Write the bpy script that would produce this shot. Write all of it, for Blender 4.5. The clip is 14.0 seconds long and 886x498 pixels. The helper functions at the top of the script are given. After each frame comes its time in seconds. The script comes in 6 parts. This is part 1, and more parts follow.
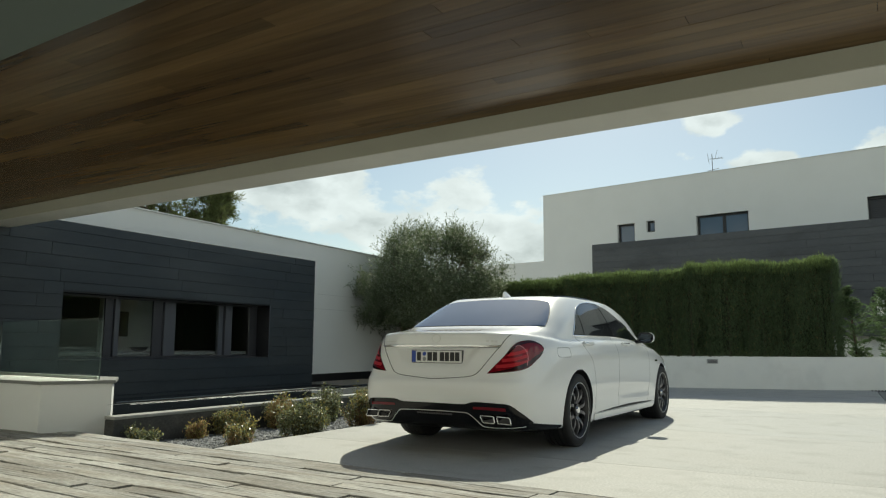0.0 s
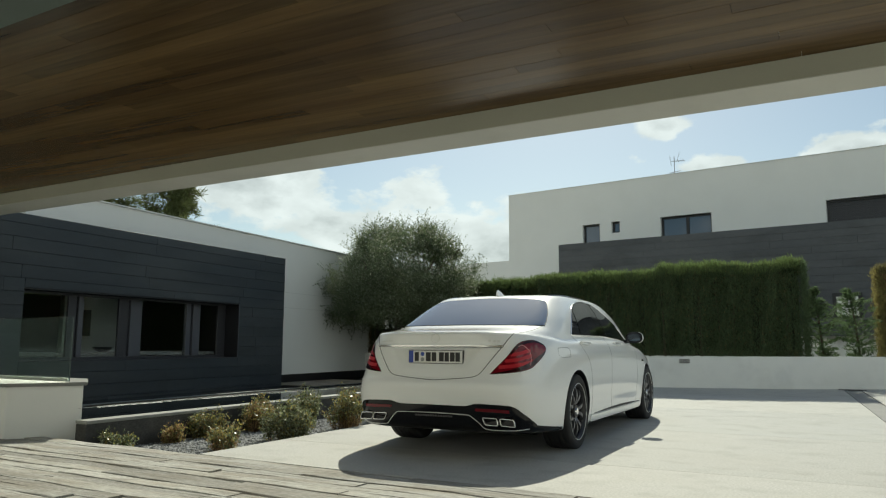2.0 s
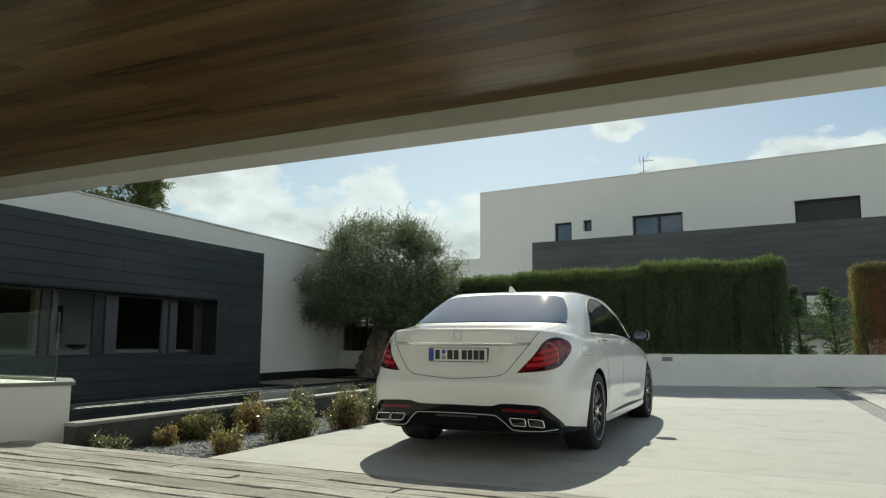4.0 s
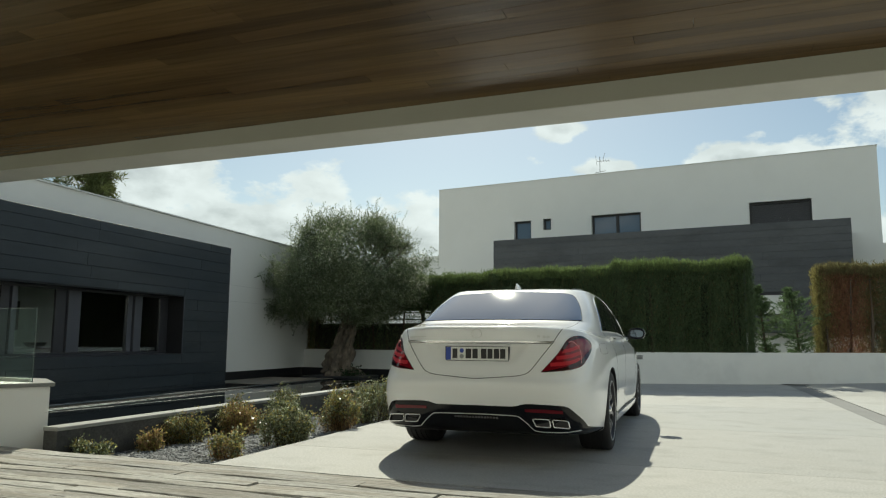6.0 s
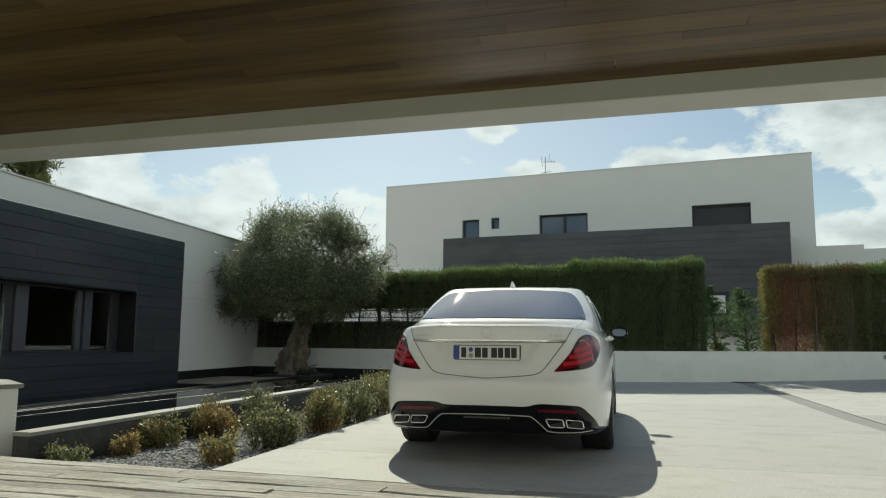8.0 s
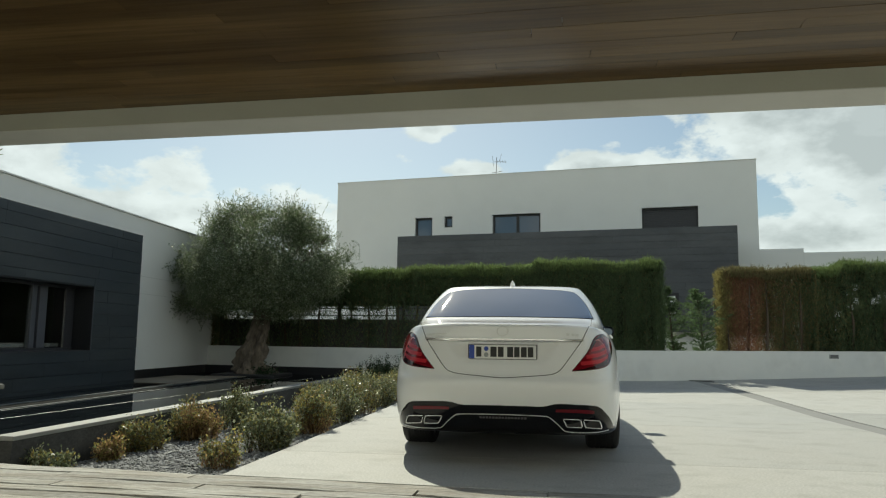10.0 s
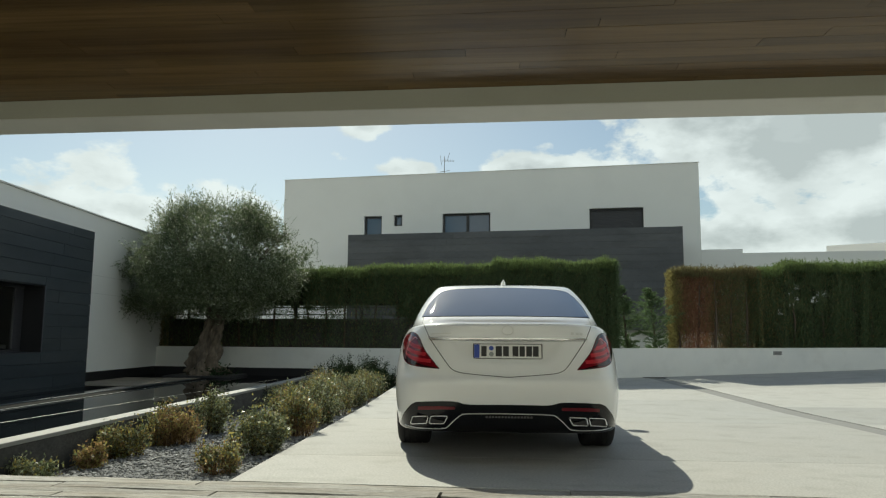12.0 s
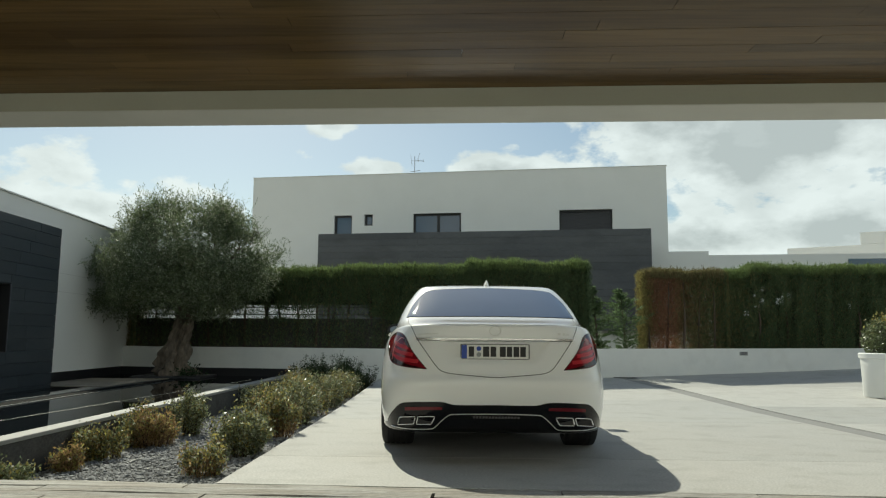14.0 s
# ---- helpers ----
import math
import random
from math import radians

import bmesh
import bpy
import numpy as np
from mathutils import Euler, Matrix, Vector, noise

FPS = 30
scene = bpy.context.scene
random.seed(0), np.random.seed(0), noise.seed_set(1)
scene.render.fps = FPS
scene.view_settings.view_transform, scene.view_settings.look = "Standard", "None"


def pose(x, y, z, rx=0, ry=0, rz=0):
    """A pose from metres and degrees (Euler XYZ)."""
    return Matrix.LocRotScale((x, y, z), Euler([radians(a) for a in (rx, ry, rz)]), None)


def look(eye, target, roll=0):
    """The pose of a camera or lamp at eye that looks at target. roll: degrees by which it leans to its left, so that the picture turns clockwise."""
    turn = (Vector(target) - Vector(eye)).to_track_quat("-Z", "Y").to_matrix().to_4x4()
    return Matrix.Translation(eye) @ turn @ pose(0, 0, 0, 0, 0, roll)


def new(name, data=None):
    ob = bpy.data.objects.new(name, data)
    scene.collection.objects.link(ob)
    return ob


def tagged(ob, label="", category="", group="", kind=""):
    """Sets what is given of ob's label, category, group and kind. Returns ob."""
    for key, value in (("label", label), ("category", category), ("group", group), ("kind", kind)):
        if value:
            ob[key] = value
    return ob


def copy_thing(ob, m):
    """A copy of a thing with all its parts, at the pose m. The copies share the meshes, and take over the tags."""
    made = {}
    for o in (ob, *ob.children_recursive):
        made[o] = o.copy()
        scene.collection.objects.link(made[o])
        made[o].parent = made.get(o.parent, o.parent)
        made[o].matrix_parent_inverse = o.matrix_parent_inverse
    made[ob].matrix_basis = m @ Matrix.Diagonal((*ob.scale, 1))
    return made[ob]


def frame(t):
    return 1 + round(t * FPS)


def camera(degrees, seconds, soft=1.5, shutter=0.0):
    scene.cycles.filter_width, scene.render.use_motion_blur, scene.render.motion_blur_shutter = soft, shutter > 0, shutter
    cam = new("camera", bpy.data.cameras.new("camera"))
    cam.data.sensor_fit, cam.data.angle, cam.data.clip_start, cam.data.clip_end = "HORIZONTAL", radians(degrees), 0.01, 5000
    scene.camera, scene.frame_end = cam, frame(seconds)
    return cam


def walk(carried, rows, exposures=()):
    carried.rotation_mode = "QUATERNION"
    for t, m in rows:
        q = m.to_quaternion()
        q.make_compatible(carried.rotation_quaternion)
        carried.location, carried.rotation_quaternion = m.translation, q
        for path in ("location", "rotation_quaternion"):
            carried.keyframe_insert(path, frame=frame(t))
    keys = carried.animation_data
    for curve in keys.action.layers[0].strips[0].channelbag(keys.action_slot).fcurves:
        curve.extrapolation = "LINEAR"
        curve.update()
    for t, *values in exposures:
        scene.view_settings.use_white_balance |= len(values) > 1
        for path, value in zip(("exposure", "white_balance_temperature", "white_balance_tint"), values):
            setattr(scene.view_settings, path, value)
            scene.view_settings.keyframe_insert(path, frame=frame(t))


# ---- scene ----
cam = camera(62.6, 14.0, soft=1.2)
PATH = [
    (0, (3.42, -5.607, 0.955), (2.411, -3.9, 1.214), 0.3),
    (0.5, (3.342, -5.601, 0.952), (2.353, -3.882, 1.211), 0.3),
    (1, (3.229, -5.602, 0.954), (2.268, -3.867, 1.212), 0.3),
    (1.5, (3.122, -5.606, 0.954), (2.185, -3.858, 1.212), 0.3),
    (2, (2.968, -5.604, 0.954), (2.066, -3.838, 1.213), 0.3),
    (2.5, (2.838, -5.597, 0.953), (1.963, -3.818, 1.211), 0.3),
    (3, (2.669, -5.609, 0.95), (1.822, -3.816, 1.206), 0.3),
    (5.5, (1.863, -5.613, 0.945), (1.167, -3.756, 1.197), 0.4),
    (6, (1.68, -5.621, 0.945), (1.03, -3.746, 1.195), 0.4),
    (6.5, (1.528, -5.621, 0.943), (0.919, -3.732, 1.192), 0.5),
    (7, (1.354, -5.625, 0.946), (0.796, -3.72, 1.193), 0.5),
    (7.5, (1.214, -5.63, 0.944), (0.697, -3.714, 1.19), 0.5),
    (8, (1.027, -5.633, 0.943), (0.558, -3.704, 1.19), 0.5),
    (10.5, (0.233, -5.638, 0.94), (-0.013, -3.668, 1.183), 0.6),
    (11, (0.08, -5.641, 0.942), (-0.113, -3.665, 1.184), 0.4),
    (11.5, (-0.039, -5.64, 0.94), (-0.196, -3.661, 1.183), 0.4),
    (12, (-0.164, -5.645, 0.942), (-0.283, -3.664, 1.185), 0.4),
    (12.5, (-0.245, -5.64, 0.941), (-0.335, -3.657, 1.185), 0.4),
    (13, (-0.306, -5.64, 0.939), (-0.366, -3.656, 1.184), 0.5),
    (13.5, (-0.329, -5.647, 0.94), (-0.37, -3.662, 1.184), 0.5),
    (14, (-0.339, -5.641, 0.943), (-0.364, -3.656, 1.187), 0.5),
]
walk(cam, [(t, look(eye, target, roll)) for t, eye, target, roll in PATH], [(0, 0.45, 6900, -2), (14, 0.40, 6900, -2)])

# ---- daylight ----
SUN = Vector((-0.38, 1.10, 1.0)).normalized()
SUN_ELEVATION = math.asin(SUN.z)
SUN_TURN = math.atan2(SUN.x, SUN.y)


def build_world():
    world = bpy.data.worlds.new("sky")
    scene.world = world
    world.use_nodes = True
    nt = world.node_tree
    nt.nodes.clear()
    n, l = nt.nodes.new, nt.links.new
    out, bg, sky = n("ShaderNodeOutputWorld"), n("ShaderNodeBackground"), n("ShaderNodeTexSky")
    sky.sky_type, sky.sun_disc = "NISHITA", False
    sky.sun_elevation, sky.sun_rotation = SUN_ELEVATION, SUN_TURN
    sky.air_density, sky.dust_density, sky.ozone_density = 1.0, 0.72, 1.4
    co = n("ShaderNodeTexCoord")
    sep = n("ShaderNodeSeparateXYZ")
    l(co.outputs["Generated"], sep.inputs[0])

    def op(kind, a, b=None, c=None, clamp=False):
        node = n("ShaderNodeMath")
        node.operation, node.use_clamp = kind, clamp
        for k, v in enumerate((a, b, c)):
            if v is None:
                continue
            if isinstance(v, (int, float)):
                node.inputs[k].default_value = v
            else:
                l(v, node.inputs[k])
        return node.outputs[0]

    # Cumulus puffs, denser where the banks lie.
    stretch = n("ShaderNodeMapping")
    stretch.inputs["Scale"].default_value = (1.0, 1.0, 1.9)
    l(co.outputs["Generated"], stretch.inputs[0])
    big = n("ShaderNodeTexNoise")
    big.inputs["Scale"].default_value, big.inputs["Detail"].default_value = 9.0, 12.0
    big.inputs["Roughness"].default_value = 0.58
    l(stretch.outputs[0], big.inputs["Vector"])
    field = op("MULTIPLY", big.outputs[0], 1.1)
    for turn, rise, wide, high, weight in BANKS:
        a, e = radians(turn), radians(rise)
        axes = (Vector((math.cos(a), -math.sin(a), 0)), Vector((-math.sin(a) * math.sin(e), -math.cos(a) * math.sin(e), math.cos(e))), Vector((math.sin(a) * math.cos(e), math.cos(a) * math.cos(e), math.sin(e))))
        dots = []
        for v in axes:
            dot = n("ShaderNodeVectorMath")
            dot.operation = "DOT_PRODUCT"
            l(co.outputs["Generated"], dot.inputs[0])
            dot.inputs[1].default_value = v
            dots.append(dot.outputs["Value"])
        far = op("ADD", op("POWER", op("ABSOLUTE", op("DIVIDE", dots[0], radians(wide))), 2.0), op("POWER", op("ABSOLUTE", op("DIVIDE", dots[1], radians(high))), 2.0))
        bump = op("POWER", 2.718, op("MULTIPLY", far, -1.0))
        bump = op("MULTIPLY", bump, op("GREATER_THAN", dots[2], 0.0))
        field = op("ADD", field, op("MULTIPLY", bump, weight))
    cover = n("ShaderNodeValToRGB")
    cover.color_ramp.elements[0].position, cover.color_ramp.elements[1].position = 0.742, 0.825
    l(field, cover.inputs[0])
    shade = n("ShaderNodeTexNoise")
    shade.inputs["Scale"].default_value, shade.inputs["Detail"].default_value = 12.0, 6.0
    l(stretch.outputs[0], shade.inputs["Vector"])
    tone = n("ShaderNodeMix")
    tone.data_type = "RGBA"
    tone.inputs["A"].default_value = (5.6, 6.1, 6.6, 1)
    tone.inputs["B"].default_value = (9.4, 10.0, 10.8, 1)
    ramp = n("ShaderNodeValToRGB")
    ramp.color_ramp.elements[0].position, ramp.color_ramp.elements[1].position = 0.35, 0.6
    l(shade.outputs[0], ramp.inputs[0])
    # Thick cloud has a grey belly, thin edges stay bright.
    belly = op("MULTIPLY", op("SUBTRACT", field, 0.92), 3.4, clamp=True)
    l(op("SUBTRACT", op("ADD", op("MULTIPLY", ramp.outputs[0], 0.5), 0.5), op("MULTIPLY", belly, 0.9), clamp=True), tone.inputs["Factor"])
    mix = n("ShaderNodeMix")
    mix.data_type = "RGBA"
    l(op("MULTIPLY", cover.outputs[0], 0.92), mix.inputs["Factor"])
    l(sky.outputs[0], mix.inputs["A"])
    l(tone.outputs["Result"], mix.inputs["B"])
    l(mix.outputs["Result"], bg.inputs["Color"])
    bg.inputs["Strength"].default_value = 0.068
    l(bg.outputs[0], out.inputs["Surface"])
    sun = bpy.data.lights.new("sun", "SUN")
    sun.energy, sun.angle, sun.color = 3.4, radians(0.53), (1.0, 0.95, 0.87)
    lamp = new("sun", sun)
    lamp.matrix_world = look(SUN * 60, (0, 0, 0))


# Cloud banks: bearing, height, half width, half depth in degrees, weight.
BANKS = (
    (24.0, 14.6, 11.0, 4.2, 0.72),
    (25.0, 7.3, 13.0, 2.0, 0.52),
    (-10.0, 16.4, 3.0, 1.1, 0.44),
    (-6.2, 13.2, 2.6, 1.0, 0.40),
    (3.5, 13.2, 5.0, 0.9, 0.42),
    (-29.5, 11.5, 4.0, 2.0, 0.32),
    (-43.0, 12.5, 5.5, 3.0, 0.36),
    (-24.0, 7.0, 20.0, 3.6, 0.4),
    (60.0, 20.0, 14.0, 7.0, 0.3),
    # The four banks below lie out of view, added as fill light.
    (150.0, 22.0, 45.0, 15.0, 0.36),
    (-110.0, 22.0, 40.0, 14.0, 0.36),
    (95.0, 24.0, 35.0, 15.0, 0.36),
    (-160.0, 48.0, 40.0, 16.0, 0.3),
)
build_world()

# ---- materials ----
def material(name, colour, rough=0.6, metal=0.0, var=0.12, scale=3.0, fine=60.0, bump=0.0, spec=0.5, coat=0.0, tint=None, stretch=(1, 1, 1), spots=0.0, spread=0.0, coarse_bump=0.0, island=0.0, cracks=0.0, grain=0.6):
    """A surface with variation at two scales, an optional second tint in patches, stains and relief."""
    m = bpy.data.materials.new(name)
    m.use_nodes = True
    nt = m.node_tree
    n, l = nt.nodes.new, nt.links.new
    b = nt.nodes["Principled BSDF"]
    b.inputs["Roughness"].default_value, b.inputs["Metallic"].default_value = rough, metal
    b.inputs["Specular IOR Level"].default_value = spec
    b.inputs["Coat Weight"].default_value, b.inputs["Coat Roughness"].default_value = coat, 0.03
    co, mp = n("ShaderNodeTexCoord"), n("ShaderNodeMapping")
    mp.inputs["Scale"].default_value = stretch
    geo = n("ShaderNodeNewGeometry")
    l(geo.outputs["Position"], mp.inputs[0])
    big, small = n("ShaderNodeTexNoise"), n("ShaderNodeTexNoise")
    big.inputs["Scale"].default_value, small.inputs["Scale"].default_value = scale, fine
    big.inputs["Detail"].default_value, small.inputs["Detail"].default_value = 6, 4
    l(mp.outputs[0], big.inputs["Vector"])
    l(mp.outputs[0], small.inputs["Vector"])
    first = n("ShaderNodeRGB")
    first.outputs[0].default_value = (*colour, 1)
    base = first.outputs[0]
    if tint:
        r = n("ShaderNodeValToRGB")
        r.color_ramp.elements[0].position, r.color_ramp.elements[1].position = 0.42, 0.62
        l(big.outputs[0], r.inputs[0])
        mix = n("ShaderNodeMix")
        mix.data_type = "RGBA"
        mix.inputs["B"].default_value = (*tint, 1)
        l(r.outputs[0], mix.inputs["Factor"])
        l(base, mix.inputs["A"])
        base = mix.outputs["Result"]
    add = n("ShaderNodeMath")
    add.operation = "MULTIPLY_ADD"
    l(small.outputs[0], add.inputs[0])
    add.inputs[1].default_value = grain
    l(big.outputs[0], add.inputs[2])
    value = add.outputs[0]
    if spread:
        info = n("ShaderNodeObjectInfo")
        more = n("ShaderNodeMath")
        more.operation = "MULTIPLY_ADD"
        l(info.outputs["Random"], more.inputs[0])
        more.inputs[1].default_value = spread
        l(value, more.inputs[2])
        value = more.outputs[0]
    if island:
        geo2 = n("ShaderNodeMath")
        geo2.operation = "MULTIPLY_ADD"
        l(geo.outputs["Random Per Island"], geo2.inputs[0])
        geo2.inputs[1].default_value = island
        l(value, geo2.inputs[2])
        value = geo2.outputs[0]
    rng = n("ShaderNodeMapRange")
    rng.inputs["From Min"].default_value, rng.inputs["From Max"].default_value = 0.075 + grain / 2, 0.925 + grain / 2 + spread + island
    rng.inputs["To Min"].default_value, rng.inputs["To Max"].default_value = 1 - var, 1 + var
    l(value, rng.inputs["Value"])
    hsv = n("ShaderNodeHueSaturation")
    l(base, hsv.inputs["Color"])
    l(rng.outputs[0], hsv.inputs["Value"])
    colour_out = hsv.outputs[0]
    if spots:
        dirt = n("ShaderNodeTexNoise")
        dirt.inputs["Scale"].default_value, dirt.inputs["Detail"].default_value = scale * 2.7, 9
        l(mp.outputs[0], dirt.inputs["Vector"])
        rr = n("ShaderNodeValToRGB")
        rr.color_ramp.elements[0].position, rr.color_ramp.elements[1].position = 0.52, 0.72
        l(dirt.outputs[0], rr.inputs[0])
        mult = n("ShaderNodeMath")
        mult.operation = "MULTIPLY"
        l(rr.outputs[0], mult.inputs[0])
        mult.inputs[1].default_value = spots
        mx = n("ShaderNodeMix")
        mx.data_type = "RGBA"
        mx.inputs["B"].default_value = (colour[0] * 0.5, colour[1] * 0.48, colour[2] * 0.45, 1)
        l(mult.outputs[0], mx.inputs["Factor"])
        l(colour_out, mx.inputs["A"])
        colour_out = mx.outputs["Result"]
    if cracks:
        # Fine dark splits along the grain.
        cm, ct, cr, cx, cf = n("ShaderNodeMapping"), n("ShaderNodeTexNoise"), n("ShaderNodeValToRGB"), n("ShaderNodeMix"), n("ShaderNodeMath")
        cm.inputs["Scale"].default_value = (1.1, 42.0, 1.0)
        l(geo.outputs["Position"], cm.inputs[0])
        ct.inputs["Scale"].default_value, ct.inputs["Detail"].default_value = 1.0, 5
        l(cm.outputs[0], ct.inputs["Vector"])
        cr.color_ramp.elements[0].position, cr.color_ramp.elements[1].position = 0.56, 0.66
        l(ct.outputs[0], cr.inputs[0])
        cf.operation = "MULTIPLY"
        l(cr.outputs[0], cf.inputs[0])
        cf.inputs[1].default_value = cracks
        cx.data_type = "RGBA"
        cx.inputs["B"].default_value = (colour[0] * 0.35, colour[1] * 0.33, colour[2] * 0.3, 1)
        l(cf.outputs[0], cx.inputs["Factor"])
        l(colour_out, cx.inputs["A"])
        colour_out = cx.outputs["Result"]
    l(colour_out, b.inputs["Base Color"])
    if bump:
        bp = n("ShaderNodeBump")
        bp.inputs["Strength"].default_value, bp.inputs["Distance"].default_value = 0.6, bump
        l(small.outputs[0], bp.inputs["Height"])
        if coarse_bump:
            b2 = n("ShaderNodeBump")
            b2.inputs["Strength"].default_value, b2.inputs["Distance"].default_value = 0.6, coarse_bump
            l(big.outputs[0], b2.inputs["Height"])
            l(b2.outputs[0], bp.inputs["Normal"])
        l(bp.outputs[0], b.inputs["Normal"])
    return m


def glass(name, tint=(1, 1, 1), rough=0.0, ior=1.5, haze=0.0):
    """Clear glass; haze is the share of the surface that stays opaque."""
    m = bpy.data.materials.new(name)
    m.use_nodes = True
    b = m.node_tree.nodes["Principled BSDF"]
    b.inputs["Base Color"].default_value = (*tint, 1)
    b.inputs["Transmission Weight"].default_value, b.inputs["Roughness"].default_value, b.inputs["IOR"].default_value = 1.0 - haze, rough, ior
    return m


def leaf(name, colour, light=0.35, rough=0.5, spread=0.3, spec=0.4):
    """Leaves: varied from piece to piece, some light passes through."""
    m = bpy.data.materials.new(name)
    m.use_nodes = True
    nt = m.node_tree
    n, l = nt.nodes.new, nt.links.new
    b = nt.nodes["Principled BSDF"]
    geo, hsv, ramp = n("ShaderNodeNewGeometry"), n("ShaderNodeHueSaturation"), n("ShaderNodeMapRange")
    hsv.inputs["Color"].default_value = (*colour, 1)
    ramp.inputs["To Min"].default_value, ramp.inputs["To Max"].default_value = 1 - spread, 1 + spread * 1.3
    l(geo.outputs["Random Per Island"], ramp.inputs["Value"])
    l(ramp.outputs[0], hsv.inputs["Value"])
    hue = n("ShaderNodeMapRange")
    hue.inputs["To Min"].default_value, hue.inputs["To Max"].default_value = 0.485, 0.515
    l(geo.outputs["Random Per Island"], hue.inputs["Value"])
    l(hue.outputs[0], hsv.inputs["Hue"])
    l(hsv.outputs[0], b.inputs["Base Color"])
    b.inputs["Roughness"].default_value = rough
    b.inputs["Specular IOR Level"].default_value = spec
    tr = n("ShaderNodeBsdfTranslucent")
    l(hsv.outputs[0], tr.inputs["Color"])
    mix = n("ShaderNodeMixShader")
    mix.inputs[0].default_value = light
    l(b.outputs[0], mix.inputs[1])
    l(tr.outputs[0], mix.inputs[2])
    l(mix.outputs[0], nt.nodes["Material Output"].inputs["Surface"])
    return m


CONCRETE = material("driveway_concrete", (0.45, 0.445, 0.422), 0.8, var=0.36, scale=1.1, fine=70, bump=0.002, tint=(0.385, 0.378, 0.355), spots=0.32, coarse_bump=0.002, grain=1.6, stretch=(0.85, 1.2, 1), spread=0.3)
CONCRETE_DAMP = material("greyer_driveway_concrete", (0.40, 0.40, 0.385), 0.8, var=0.33, scale=1.1, fine=70, bump=0.002, tint=(0.35, 0.348, 0.33), spots=0.32, coarse_bump=0.002, grain=1.6, stretch=(0.85, 1.2, 1), spread=0.3)
CONCRETE_GREY = material("grey_concrete", (0.10, 0.098, 0.092), 0.85, var=0.5, scale=2.4, fine=40, bump=0.002, tint=(0.055, 0.055, 0.053), spots=0.8, grain=1.2, stretch=(1, 1, 1.6))
DRAIN = material("drain_strip", (0.25, 0.248, 0.24), 0.85, var=0.15, scale=2.0, fine=50, bump=0.001)
EARTH = material("dry_ground", (0.22, 0.19, 0.14), 0.95, var=0.25, scale=0.2, fine=8, bump=0.01)
PLASTER = material("white_plaster", (0.80, 0.80, 0.775), 0.8, var=0.04, scale=0.9, fine=120, bump=0.0008, tint=(0.765, 0.765, 0.74))
PLASTER_JOINT = material("plaster_joint", (0.6, 0.6, 0.575), 0.9, var=0.1, scale=2.0, fine=60, bump=0.0006, tint=(0.55, 0.55, 0.53))
PLASTER_OLD = material("weathered_white_plaster", (0.73, 0.73, 0.70), 0.85, var=0.07, scale=1.1, fine=90, bump=0.001, tint=(0.66, 0.665, 0.645), spots=0.15)
CLADDING = material("dark_slate_board", (0.0275, 0.0365, 0.045), 0.55, var=0.26, scale=1.6, fine=35, bump=0.0012, tint=(0.041, 0.0485, 0.054), stretch=(1, 0.25, 1), spread=0.7, spots=0.4, grain=1.3)
CLADDING_FAR = material("grey_slate_board", (0.075, 0.08, 0.088), 0.7, var=0.18, scale=1.0, fine=20, bump=0.001, tint=(0.09, 0.095, 0.102), stretch=(0.3, 1, 1), spread=0.5, grain=1.6, spots=0.5)
BLACK = material("black_lining", (0.012, 0.012, 0.014), 0.5, var=0.2, scale=5, fine=60)
FRAME = material("grey_aluminium_frame", (0.05, 0.05, 0.057), 0.45, metal=0.3, var=0.06)
STEEL = material("brushed_steel", (0.27, 0.285, 0.29), 0.42, metal=1.0, var=0.1, scale=6, fine=90, stretch=(1, 0.05, 1))
STONE_CAP = material("white_stone_coping", (0.31, 0.308, 0.29), 0.7, var=0.08, scale=4, fine=80, bump=0.001)
STONE_GREY = material("grey_stone_coping", (0.22, 0.222, 0.21), 0.7, var=0.12, scale=3, fine=80, bump=0.001)
CEILING_WOOD = material("varnished_brown_boards", (0.080, 0.0475, 0.019), 0.27, var=0.46, scale=1.4, fine=16, bump=0.0006, tint=(0.115, 0.074, 0.031), stretch=(0.12, 2.2, 1), spec=0.12, island=0.9, grain=1.6)
SOFFIT = material("grey_plaster_soffit", (0.13, 0.16, 0.142), 0.85, var=0.06, scale=0.9, fine=100, bump=0.0008)
DECK_WOOD = material("weathered_deck_boards", (0.385, 0.378, 0.352), 0.9, var=0.6, scale=2.8, fine=38, bump=0.004, tint=(0.265, 0.245, 0.212), stretch=(0.5, 2.2, 1), spots=0.8, spread=0.75, coarse_bump=0.006, cracks=0.8, grain=1.8)
# Inner beam face: the shade it lies in is part of this colour.
FASCIA_SHADE = material("shaded_beam_face", (0.35, 0.345, 0.285), 0.8, var=0.06, scale=1.2, fine=80, bump=0.0006, tint=(0.32, 0.315, 0.26))
FILL_WALL = material("pale_fill_plaster", (0.66, 0.66, 0.62), 0.85, var=0.06, scale=0.8, fine=80, bump=0.001)
# Darker copy of the weathered plaster, with the beam's shade in the colour.
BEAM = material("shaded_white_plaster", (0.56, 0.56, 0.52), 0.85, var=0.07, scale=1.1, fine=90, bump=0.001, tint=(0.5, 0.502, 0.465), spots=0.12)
ROOM = material("pale_room_wall", (0.45, 0.46, 0.42), 0.9, var=0.05)
ROOM_SHADE = material("shaded_room", (0.03, 0.03, 0.03), 0.9, var=0.1)
PANE = glass("window_glass", (0.82, 0.86, 0.86))
GLASS_GREEN = glass("green_edge_glass", (0.78, 0.93, 0.89), haze=0.014)
GLASS_EDGE = material("pale_glass_edge", (0.08, 0.11, 0.10), 0.2, var=0.05)
